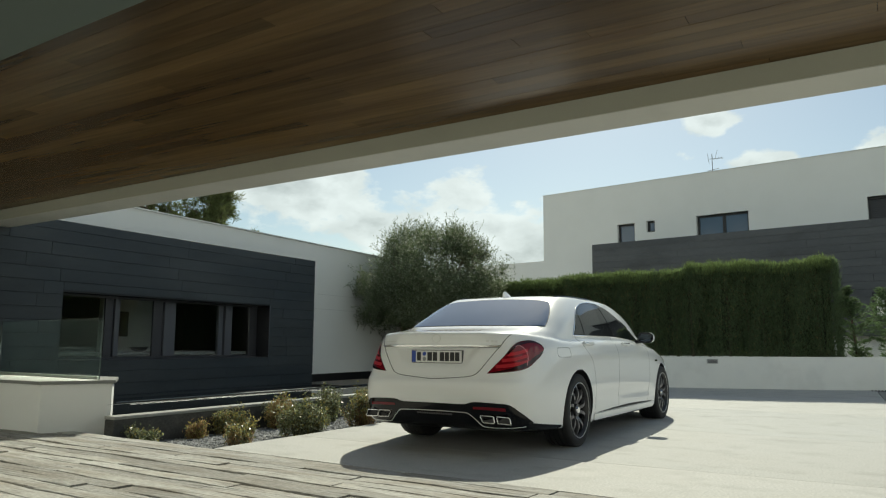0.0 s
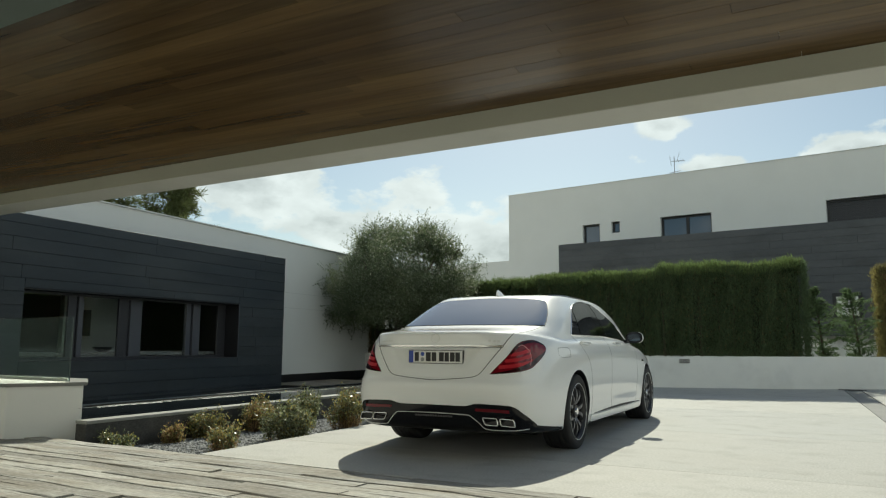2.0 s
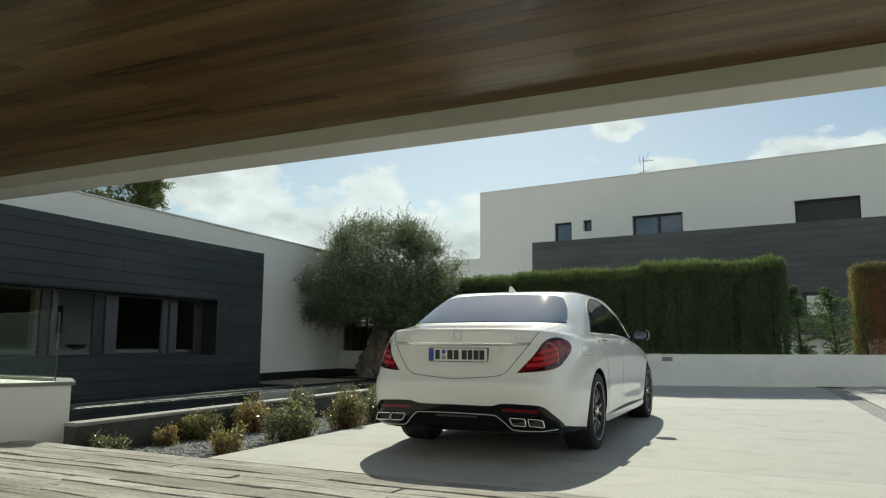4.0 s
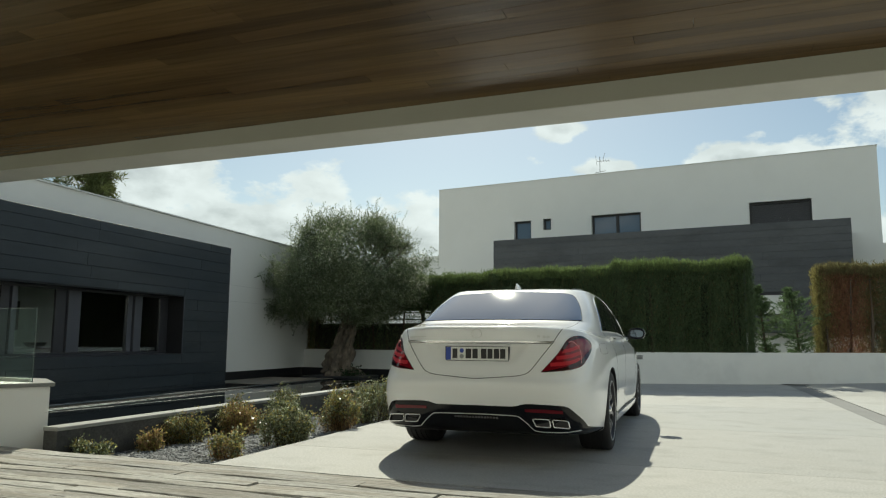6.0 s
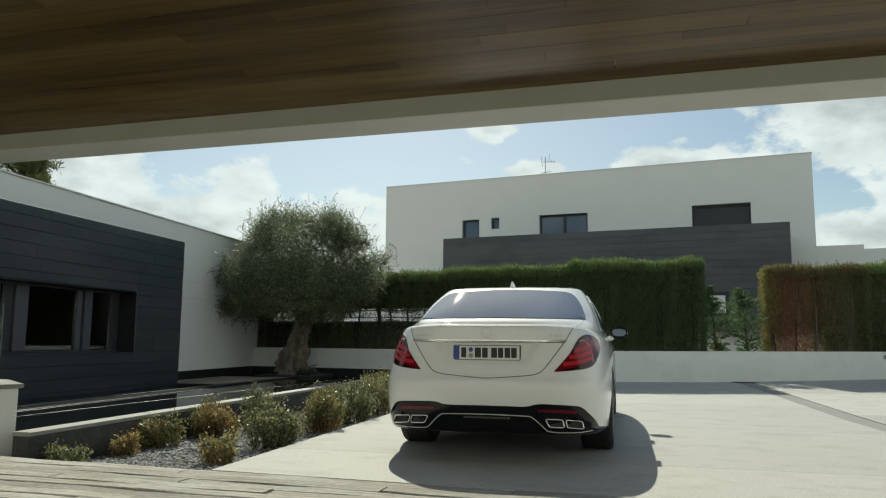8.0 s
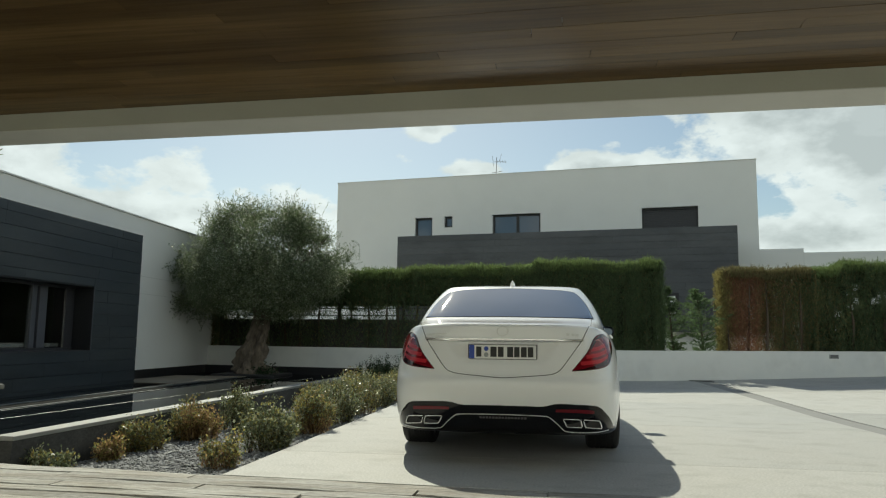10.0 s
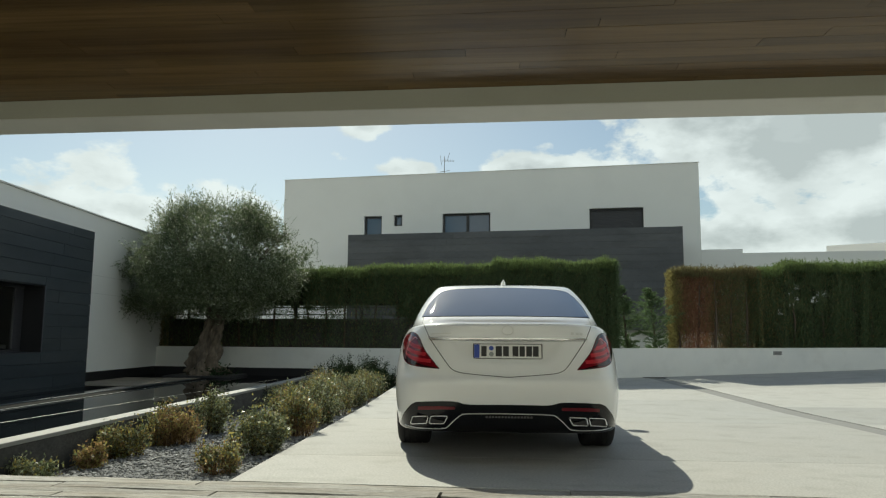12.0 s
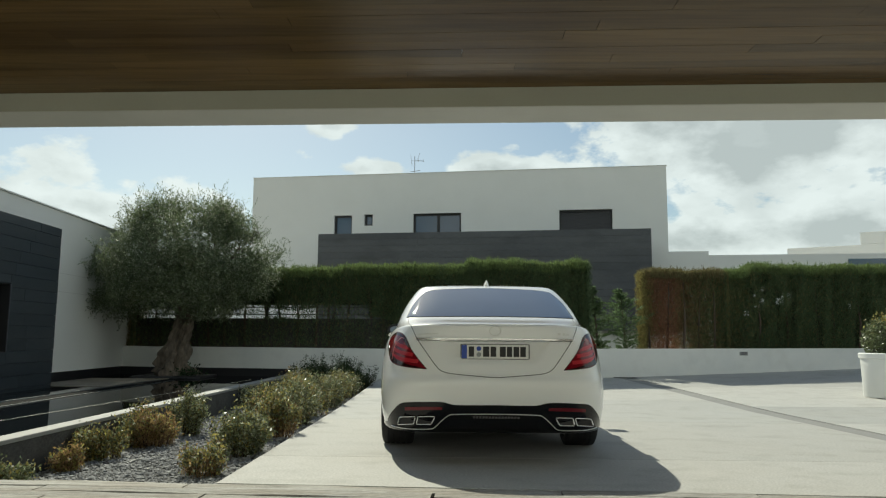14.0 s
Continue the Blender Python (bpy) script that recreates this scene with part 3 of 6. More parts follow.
# ---- boundary wall, plinth with glass ----
def build_boundary():
    wall = thing("boundary_wall", "low white rendered boundary wall below the hedge", "wall", kind="structure")
    part("left_run", slab(WALL_L, BEND, 0.3, -0.4, 0.715, bevel=0.006), PLASTER_OLD, wall)
    bm = bmesh.new()
    a, b = Vector((*BEND, 0)), Vector((*WALL_R, 0))
    side = Vector((-(b - a).y, (b - a).x, 0)).normalized() * 0.3
    tops = (0.715, 0.83)
    low = [bm.verts.new((p.x, p.y, -0.4)) for p in (a, b, b + side, a + side)]
    high = [bm.verts.new((p.x, p.y, z)) for p, z in zip((a, b, b + side, a + side), (tops[0], tops[1], tops[1], tops[0]))]
    bm.faces.new(low[::-1])
    bm.faces.new(high)
    for k in range(4):
        bm.faces.new((low[k], low[(k + 1) % 4], high[(k + 1) % 4], high[k]))
    bmesh.ops.recalc_face_normals(bm, faces=bm.faces[:])
    part("right_run", bm, PLASTER_OLD, wall)
    part("pool_skirting", slab((WALL_L[0], WALL_L[1] - 0.02), (-3.8, wall_line(-3.8) - 0.02), -0.02, -0.3, 0.265), BLACK, wall, "black waterproof skirting")
    slope = math.degrees(math.atan2(WALL_R[1] - BEND[1], WALL_R[0] - BEND[0]))
    for x, z in ((0.5, 0.635), (6.52, 0.655)):
        vent = thing("wall_light", "small grey recessed wall light", "wall light", group="wall lights", at=(x, wall_line(x), z), turn=slope)
        part("housing", box((-0.11, -0.012, -0.045), (0.11, 0.03, 0.045), bevel=0.004), VENT, vent)
        for k in range(3):
            part("louvre", box((-0.085, -0.02, -0.03 + k * 0.024), (0.085, -0.01, -0.018 + k * 0.024)), FRAME, vent)


VENT = material("grey_metal", (0.34, 0.345, 0.335), 0.5, metal=0.4, var=0.1)
build_boundary()


def build_plinth():
    plinth = thing("plinth", "white rendered plinth with a stone coping at the deck edge", "plinth", kind="structure")

    def prism(ring, z0, z1, bevel):
        bm = bmesh.new()
        low = [bm.verts.new((*p, z0)) for p in ring]
        high = [bm.verts.new((*p, z1)) for p in ring]
        bm.faces.new(low[::-1])
        bm.faces.new(high)
        for k in range(len(ring)):
            bm.faces.new((low[k], low[(k + 1) % len(ring)], high[(k + 1) % len(ring)], high[k]))
        bmesh.ops.recalc_face_normals(bm, faces=bm.faces[:])
        bmesh.ops.bevel(bm, geom=bm.edges[:], offset=bevel, segments=2, affect="EDGES")
        return bm

    part("body", prism([(-6.72, -0.98), (-4.26, -1.0), (-3.94, -0.38), (-4.55, 0.08), (-6.73, 0.1)], -0.4, 0.503, 0.006), PLASTER, plinth)
    part("coping", prism([(-6.72, -1.015), (-4.25, -1.035), (-3.895, -0.37), (-4.53, 0.12), (-6.73, 0.13)], 0.505, 0.54, 0.004), STONE_GREY, plinth, "pale stone coping")
    rail = thing("glass_balustrade", "frameless glass balustrade pane on the plinth", "balustrade", at=(-4.12, -0.42, 0.541), turn=176.5)
    pane = part("pane", box((0.0, -0.005, 0.0), (2.3, 0.005, 0.68), bevel=0.0015), GLASS_GREEN, rail, "clear greenish glass pane")
    pane.visible_shadow = False
    part("base_channel", box((0.02, -0.013, 0.0), (2.56, 0.013, 0.034), bevel=0.003), CHANNEL_GREY, rail, "pale grey base channel")
    part("edge", box((-0.0035, -0.005, 0.0), (-0.0005, 0.005, 0.68)), GLASS_EDGE, rail, "pale green polished glass edge")
    pane = part("pane", box((2.32, -0.005, 0.0), (2.56, 0.005, 0.68), bevel=0.0015), GLASS_GREEN, rail, "clear greenish glass pane")
    pane.visible_shadow = False


build_plinth()

# ---- house across the street ----
FA, FB = (-7.96, 21.67), (7.07, 19.21)


def build_far_house():
    turn = math.degrees(math.atan2(FB[1] - FA[1], FB[0] - FA[0]))
    house = thing("house", "modern white two-storey house with dark slate lower front", "house", at=(FA[0], FA[1], 0), turn=turn)
    long = math.dist(FA, FB)
    holes = [(3.26, 3.95, 4.35, 5.46), (4.42, 4.74, 5.06, 5.48), (6.27, 8.04, 4.35, 5.47), (11.55, 13.38, 4.35, 5.49)]
    core = bmesh.new()
    z_low, z_top = -0.4, 6.97
    xs = sorted({0.0, long, *[v for h in holes for v in h[:2]]})
    for x0, x1 in zip(xs, xs[1:]):
        cut = sorted([(h[2], h[3]) for h in holes if h[0] < (x0 + x1) / 2 < h[1]])
        z = z_low
        for c, d in cut:
            box((x0, 0, z), (x1, 0.3, c), bm=core)
            z = d
        box((x0, 0, z), (x1, 0.3, z_top), bm=core)
    bmesh.ops.remove_doubles(core, verts=core.verts[:], dist=0.0005)
    part("wall", core, PLASTER, house, "white rendered front wall")
    shell = bmesh.new()
    box((0, 0.3, z_low), (0.3, 9.0, z_top), bm=shell)
    box((long - 0.3, 0.3, z_low), (long, 9.0, z_top), bm=shell)
    box((0, 8.7, z_low), (long, 9.0, z_top), bm=shell)
    part("side_wall", shell, PLASTER, house)
    part("roof", box((0.3, 0.3, 6.5), (long - 0.3, 8.7, 6.6)), ROOF_GRAVEL, house, "flat roof")
    part("parapet_cap", box((-0.02, -0.02, 6.972), (long + 0.02, 0.32, 6.995)), PLASTER_OLD, house)
    for n, (x0, x1, z0, z1) in enumerate(holes):
        win = part("window", box((x0, 0.13, z1 - 0.07), (x1, 0.2, z1)), FRAME_FAR, house, "dark framed window")
        part("frame", box((x0, 0.13, z0), (x0 + 0.07, 0.2, z1 - 0.07)), FRAME_FAR, win)
        part("frame", box((x1 - 0.07, 0.13, z0), (x1, 0.2, z1 - 0.07)), FRAME_FAR, win)
        part("frame", box((x0 + 0.07, 0.13, z0), (x1 - 0.07, 0.2, z0 + 0.06)), FRAME_FAR, win)
        if n == 3:
            for k in range(16):
                part("shutter_slat", box((x0 + 0.07, 0.15, z0 + 0.06 + k * 0.0625), (x1 - 0.07, 0.18, z0 + 0.119 + k * 0.0625), bevel=0.004), SHUTTER, win)
        else:
            mids = [x0 + 0.07, x1 - 0.07] if n != 2 else [x0 + 0.07, x0 + 0.87, x0 + 0.97, x1 - 0.07]
            if n == 2:
                part("frame", box((x0 + 0.87, 0.13, z0 + 0.06), (x0 + 0.97, 0.2, z1 - 0.07)), FRAME_FAR, win, "middle post")
            for a, b in zip(mids[0::2], mids[1::2]):
                part("pane", box((a, 0.16, z0 + 0.06), (b, 0.168, z1 - 0.07)), DARK_PANE, win)
    # Dark slate volume in front, with boards.
    d0, d1 = Vector((-4.80, 18.35, 0)), Vector((5.775, 16.59, 0))
    dturn = math.degrees(math.atan2((d1 - d0).y, (d1 - d0).x))
    m = house.matrix_basis.inverted() @ pose(d0.x, d0.y, 0, 0, 0, dturn)
    wide = (d1 - d0).length
    base = part("lower_core", box((0.02, 0.03, 1.25), (wide - 0.02, 3.2, 4.34)), BLACK, house)
    base.matrix_basis = m
    foot = part("base_wall", box((-6.0, 0.25, -0.4), (wide + 0.1, 3.2, 1.25)), PLASTER, house, "white lower wall")
    foot.matrix_basis = m
    rnd = random.Random(8)
    pitch = (4.362 - 1.22) / 15
    for r in range(15):
        x = 0.0
        lo = 1.22 + r * pitch
        while x < wide - 0.01:
            x1 = min(wide, x + rnd.uniform(2.2, 3.8))
            if wide - x1 < 0.8:
                x1 = wide
            ob = part("board", box((x + 0.0015, -rnd.uniform(0, 0.005), lo + 0.004), (x1 - 0.0015, 0.03, lo + pitch), bevel=0.002), CLADDING_FAR, house)
            ob.matrix_basis = m
            x = x1
    end = part("end_board", box((wide - 0.02, 0.03, 1.22), (wide, 3.2, 4.362)), CLADDING_FAR, house)
    end.matrix_basis = m
    lowwin = part("small_window", box((8.31, -0.03, 1.72), (9.03, -0.008, 2.39), bevel=0.004), FRAME_FAR, house, "small dark framed window")
    lowwin.matrix_basis = m
    part("pane", box((8.41, -0.04, 1.76), (8.93, -0.032, 2.29)), PLASTER_OLD, lowwin, "plain pale pane")
    # Lower wings to both sides.
    wing = bmesh.new()
    box((-14.0, 0.02, -0.4), (0.0, 6.0, 4.31), bm=wing)
    part("west_wing", wing, PLASTER, house, "lower white wing")
    part("east_wing", box((long, 0.02, -0.4), (long + 1.31, 6.0, 3.97), bevel=0.01), PLASTER, house, "lower white wing")
    part("east_wall", box((long + 1.31, 0.04, -0.4), (long + 26.0, 6.0, 3.835), bevel=0.01), PLASTER, house, "lower white wing")
    part("window", box((long + 5.68, 0.0, 2.6), (long + 14.0, 0.04, 3.66)), DARK_PANE, house, "long dark window in the low wing")
    # Television aerial on the roof.
    aerial = thing("roof_aerial", "thin grey television aerial on the white roof", "aerial", at=(-2.0, 25.5, 6.6))
    part("mast", tube([(0, 0, 0), (0, 0, 2.25)], 0.014, 6), AERIAL, aerial)
    part("boom", tube([(-0.12, 0, 2.05), (0.42, 0, 2.04)], 0.009, 6), AERIAL, aerial)
    part("boom", tube([(-0.2, 0, 1.55), (0.25, 0, 1.62)], 0.012, 6), AERIAL, aerial)
    for k in range(4):
        part("element", tube([(0.05 + k * 0.11, -0.2, 2.05), (0.05 + k * 0.11, 0.2, 2.05)], 0.008, 5), AERIAL, aerial)
    part("reflector", tube([(-0.12, 0, 1.85), (-0.18, 0, 2.3)], 0.008, 5), AERIAL, aerial)
    part("reflector", tube([(0.12, 0, 2.05), (0.22, 0, 2.4)], 0.008, 5), AERIAL, aerial)
    # White buildings further off to the east.
    other = thing("far_building", "white flat-roofed building far behind the hedge", "house", at=(15.9, 29.6, 0), turn=-31)
    part("wall", box((0, 0, -0.4), (30, 8, 5.42), bevel=0.02), PLASTER, other)
    part("upper_storey", box((3.1, 0.0, 5.42), (30, 8, 6.0), bevel=0.02), PLASTER, other)
    part("window", box((3.2, -0.04, 3.6), (9.0, 0.0, 4.6)), DARK_PANE, other, "dark ribbon window")


FRAME_FAR = material("dark_window_frame", (0.018, 0.018, 0.02), 0.45, var=0.1)
AERIAL = material("dull_grey_aluminium", (0.25, 0.25, 0.26), 0.5, metal=0.5, var=0.1)
SHUTTER = material("grey_roller_shutter", (0.05, 0.05, 0.055), 0.6, var=0.08)
build_far_house()

# ---- car ----
from mathutils.bvhtree import BVHTree


def smooth(t):
    t = min(1.0, max(0.0, t))
    return t * t * (3 - 2 * t)


# Body loops from the floor to the roof: rear end, front end, half width, squareness at rear and front, heights at rear, side and front.
LOOPS = [
    dict(r=0.40, f=5.00, w=0.76, nr=6.0, nf=3.0, z=(0.21, 0.17, 0.20)),
    dict(r=0.13, f=5.18, w=0.90, nr=7.0, nf=5.0, z=(0.225, 0.185, 0.20)),
    dict(r=0.05, f=5.24, w=0.932, nr=7.2, nf=5.4, z=(0.32, 0.27, 0.30)),
    dict(r=0.008, f=5.27, w=0.950, nr=7.0, nf=5.4, z=(0.47, 0.42, 0.45)),
    dict(r=0.0, f=5.28, w=0.957, nr=6.6, nf=5.4, z=(0.59, 0.58, 0.56)),
    dict(r=0.03, f=5.26, w=0.957, nr=6.2, nf=5.2, z=(0.70, 0.72, 0.64)),
    dict(r=0.055, f=5.23, w=0.951, nr=5.6, nf=5.0, z=(0.82, 0.83, 0.71)),
    dict(r=0.07, f=5.18, w=0.940, nr=5.0, nf=4.8, z=(0.935, 0.905, 0.77)),
    dict(r=0.075, f=5.10, w=0.922, nr=4.6, nf=4.4, z=(1.015, 0.955, 0.82)),
    dict(r=0.085, f=5.02, w=0.905, nr=4.4, nf=4.2, z=(1.052, 0.98, 0.86)),
    dict(r=0.15, f=4.90, w=0.885, nr=4.2, nf=4.0, z=(1.066, 1.0, 0.89)),
    dict(r=0.66, f=4.25, w=0.862, nr=6.2, nf=4.0, z=(1.118, 1.03, 1.03)),
    dict(r=0.92, f=3.98, w=0.818, nr=7.0, nf=4.2, z=(1.225, 1.16, 1.16)),
    dict(r=1.135, f=3.72, w=0.762, nr=7.0, nf=4.4, z=(1.33, 1.29, 1.29)),
    dict(r=1.34, f=3.40, w=0.688, nr=6.4, nf=4.5, z=(1.425, 1.415, 1.40)),
    dict(r=1.465, f=3.20, w=0.634, nr=5.6, nf=4.0, z=(1.452, 1.454, 1.435)),
    dict(r=1.72, f=2.95, w=0.46, nr=3.8, nf=3.0, z=(1.477, 1.482, 1.468)),
    dict(r=2.10, f=2.75, w=0.22, nr=2.6, nf=2.6, z=(1.490, 1.490, 1.487)),
    dict(r=2.40, f=2.50, w=0.02, nr=2.0, nf=2.0, z=(1.493, 1.493, 1.493)),
]


def loop_point(p, q):
    """A point of a body loop: q from 0 at the rear centre to 1 at the front centre, on the right-hand side."""
    mid, half = (p["r"] + p["f"]) / 2, (p["f"] - p["r"]) / 2
    angle = (q - 0.5) * math.pi
    n = p["nr"] if angle < 0 else p["nf"]
    s, c = math.sin(angle), math.cos(angle)
    y = mid + half * math.copysign(abs(s) ** (2 / n), s)
    x = p["w"] * max(0.0, c) ** (2 / n)
    k = (y - p["r"]) / max(1e-6, p["f"] - p["r"])
    zr, zs, zf = p["z"]
    z = zr + (zs - zr) * smooth(k / 0.22) if k < 0.5 else zs + (zf - zs) * smooth((k - 0.55) / 0.45)
    return Vector((x, y, z))


def body_bmesh():
    bm = bmesh.new()
    steps, per = 150, 7
    qs = [k / steps for k in range(steps + 1)]
    rows = []
    last = len(LOOPS) - 1
    for lv in range(last * per + 1):
        a, t = divmod(lv, per)
        t /= per
        ids = [max(0, a - 1), a, min(last, a + 1), min(last, a + 2)]
        row = []
        for q in qs:
            p0, p1, p2, p3 = (loop_point(LOOPS[i], q) for i in ids)
            m1, m2 = (p2 - p0) * 0.5, (p3 - p1) * 0.5
            t2, t3 = t * t, t * t * t
            at = p1 * (2 * t3 - 3 * t2 + 1) + m1 * (t3 - 2 * t2 + t) + p2 * (-2 * t3 + 3 * t2) + m2 * (t3 - t2)
            if at.y < 0.4 and 0.7 < at.z < 0.95:
                # A soft recess round the plate, below the chrome strip.
                side = 0.30 + (at.z - 0.75) * 0.85
                at.y += 0.030 * smooth((side - at.x) / 0.07) * smooth((at.z - 0.745) / 0.05) * smooth((0.932 - at.z) / 0.012)
            if at.y < 0.5 and at.x < 0.9:
                # The bumper's shelf under the boot lid and the lamps.
                d = at.z - 0.64
                at.y -= 0.011 * smooth((0.9 - at.x) / 0.12) * math.exp(-((d / 0.014) ** 2 if d > 0 else (d / 0.13) ** 2))
            if 0.9 < at.y < 4.6 and at.x > 0.6:
                # A shoulder crease, sharp above and soft below, and a hollow over the sill.
                d = at.z - 0.872 - 0.012 * (at.y - 2.6)
                ends = smooth((at.y - 0.9) / 0.6) * smooth((4.6 - at.y) / 0.5)
                at.x += 0.008 * ends * math.exp(-((d / 0.022) ** 2 if d > 0 else (d / 0.11) ** 2))
                at.x -= 0.014 * smooth((at.y - 1.55) / 0.5) * smooth((3.95 - at.y) / 0.5) * math.exp(-(((at.z - 0.43 + 0.03 * (at.y - 2.7)) / 0.075) ** 2))
            row.append(at)
        rows.append(row)
    grid = []
    for row in rows:
        right = [bm.verts.new(p) for p in row]
        left = [bm.verts.new((-p.x, p.y, p.z)) for p in row[1:-1]]
        grid.append(right + left[::-1])
    n = len(grid[0])
    for a, b in zip(grid, grid[1:]):
        for k in range(n):
            bm.faces.new((a[k], a[(k + 1) % n], b[(k + 1) % n], b[k]))
    bm.faces.new(grid[0][::-1])
    bm.faces.new(grid[-1])
    bmesh.ops.remove_doubles(bm, verts=bm.verts[:], dist=0.0002)
    bmesh.ops.recalc_face_normals(bm, faces=bm.faces[:])
    return bm


def paint(name, colour):
    m = bpy.data.materials.new(name)
    m.use_nodes = True
    nt = m.node_tree
    b = nt.nodes["Principled BSDF"]
    b.inputs["Base Color"].default_value = (*colour, 1)
    b.inputs["Roughness"].default_value = 0.38
    b.inputs["Coat Weight"].default_value, b.inputs["Coat Roughness"].default_value, b.inputs["Coat IOR"].default_value = 1.0, 0.02, 1.5
    b.inputs["Specular IOR Level"].default_value = 0.1
    flake, mp = nt.nodes.new("ShaderNodeTexNoise"), nt.nodes.new("ShaderNodeMapRange")
    flake.inputs["Scale"].default_value = 900
    mp.inputs["To Min"].default_value, mp.inputs["To Max"].default_value = 0.32, 0.44
    nt.links.new(flake.outputs[0], mp.inputs["Value"])
    nt.links.new(mp.outputs[0], b.inputs["Roughness"])
    return m


PAINT = paint("pearl_white_paint", (0.86, 0.865, 0.86))
AXLE_REAR, AXLE_FRONT, WHEEL_Z = 1.16, 4.325, 0.338


def build_car():
    car = thing("car", "pearl white luxury saloon parked on the concrete driveway", "car")
    bm = body_bmesh()
    BODY_TREE.append(BVHTree.FromBMesh(bm))
    body = part("body", bm, PAINT, car, "pearl white painted body shell", smooth=True)
    cut = bmesh.new()
    for side in (-1, 1):
        for y in (AXLE_REAR, AXLE_FRONT):
            bmesh.ops.create_cone(cut, cap_ends=True, segments=48, radius1=0.378, radius2=0.378, depth=0.5, matrix=pose(side * 0.90, y, WHEEL_Z + 0.005, 0, 90, 0))
    me = bpy.data.meshes.new("arch_cut")
    cut.to_mesh(me)
    cut.free()
    cutter = new("arch_cut", me)
    mod = body.modifiers.new("arches", "BOOLEAN")
    mod.object, mod.operation, mod.solver = cutter, "DIFFERENCE", "EXACT"
    dg = bpy.context.evaluated_depsgraph_get()
    shell = bpy.data.meshes.new_from_object(body.evaluated_get(dg))
    body.modifiers.clear()
    body.data = shell
    shell.materials.clear()
    shell.materials.append(PAINT)
    bpy.data.objects.remove(cutter)
    shell.shade_smooth()
    shell.set_sharp_from_angle(angle=radians(55))
    shell.materials.append(BLACK)
    for f in shell.polygons:
        c = f.center
        near = min(math.hypot(c.y - y, c.z - WHEEL_Z - 0.005) for y in (AXLE_REAR, AXLE_FRONT))
        if near < 0.3782 or (f.normal.z < -0.7 and c.z < 0.26):
            f.material_index = 1
    dress_car(car, body)
    return car


# Ways in which a drawn outline is laid onto the body: plan axis, ray start and ray direction.
REAR = (lambda a, z: Vector((a, -1.0, z)), Vector((0, 1, 0)))
RIGHT = (lambda a, z: Vector((2.0, a, z)), Vector((-1, 0, 0)))
LEFT = (lambda a, z: Vector((-2.0, a, z)), Vector((1, 0, 0)))
ABOVE = (lambda a, y: Vector((a, y, 3.0)), Vector((0, 0, -1)))
ROOT = math.sqrt(0.5)
CORNER_R = (lambda u, z: Vector((u * ROOT + ROOT * 2, u * ROOT - ROOT * 2, z)), Vector((-ROOT, ROOT, 0)))
CORNER_L = (lambda u, z: Vector((-u * ROOT - ROOT * 2, u * ROOT - ROOT * 2, z)), Vector((ROOT, ROOT, 0)))


def laid(way, a, b, off):
    """The point of the body under (a, b), lifted by off."""
    start, ray = way
    hit, normal, _, _ = BODY_TREE[0].ray_cast(start(a, b), ray)
    if hit is None:
        hit, normal, _, _ = BODY_TREE[0].find_nearest(start(a, b) + ray * 1.9)
    if normal.dot(ray) > 0:
        normal = -normal
    return hit + normal * off


def curve_through(points, count):
    """Evenly spaced points on a smooth curve through the given ones."""
    pts = [Vector((*p, 0)) for p in points]
    dense = []
    for k in range(len(pts) - 1):
        p0, p1, p2, p3 = pts[max(0, k - 1)], pts[k], pts[k + 1], pts[min(len(pts) - 1, k + 2)]
        for s in range(16):
            t = s / 16
            m1, m2 = (p2 - p0) * 0.5, (p3 - p1) * 0.5
            dense.append(p1 * (2 * t**3 - 3 * t**2 + 1) + m1 * (t**3 - 2 * t**2 + t) + p2 * (3 * t**2 - 2 * t**3) + m2 * (t**3 - t**2))
    dense.append(pts[-1])
    run = [0.0]
    for p, q in zip(dense, dense[1:]):
        run.append(run[-1] + (q - p).length)
    out = []
    for k in range(count):
        want = run[-1] * k / (count - 1)
        i = max(0, min(len(run) - 2, next((n for n, r in enumerate(run) if r >= want), len(run) - 1) - 1))
        t = (want - run[i]) / max(1e-9, run[i + 1] - run[i])
        out.append(dense[i].lerp(dense[i + 1], min(1, max(0, t))))
    return out


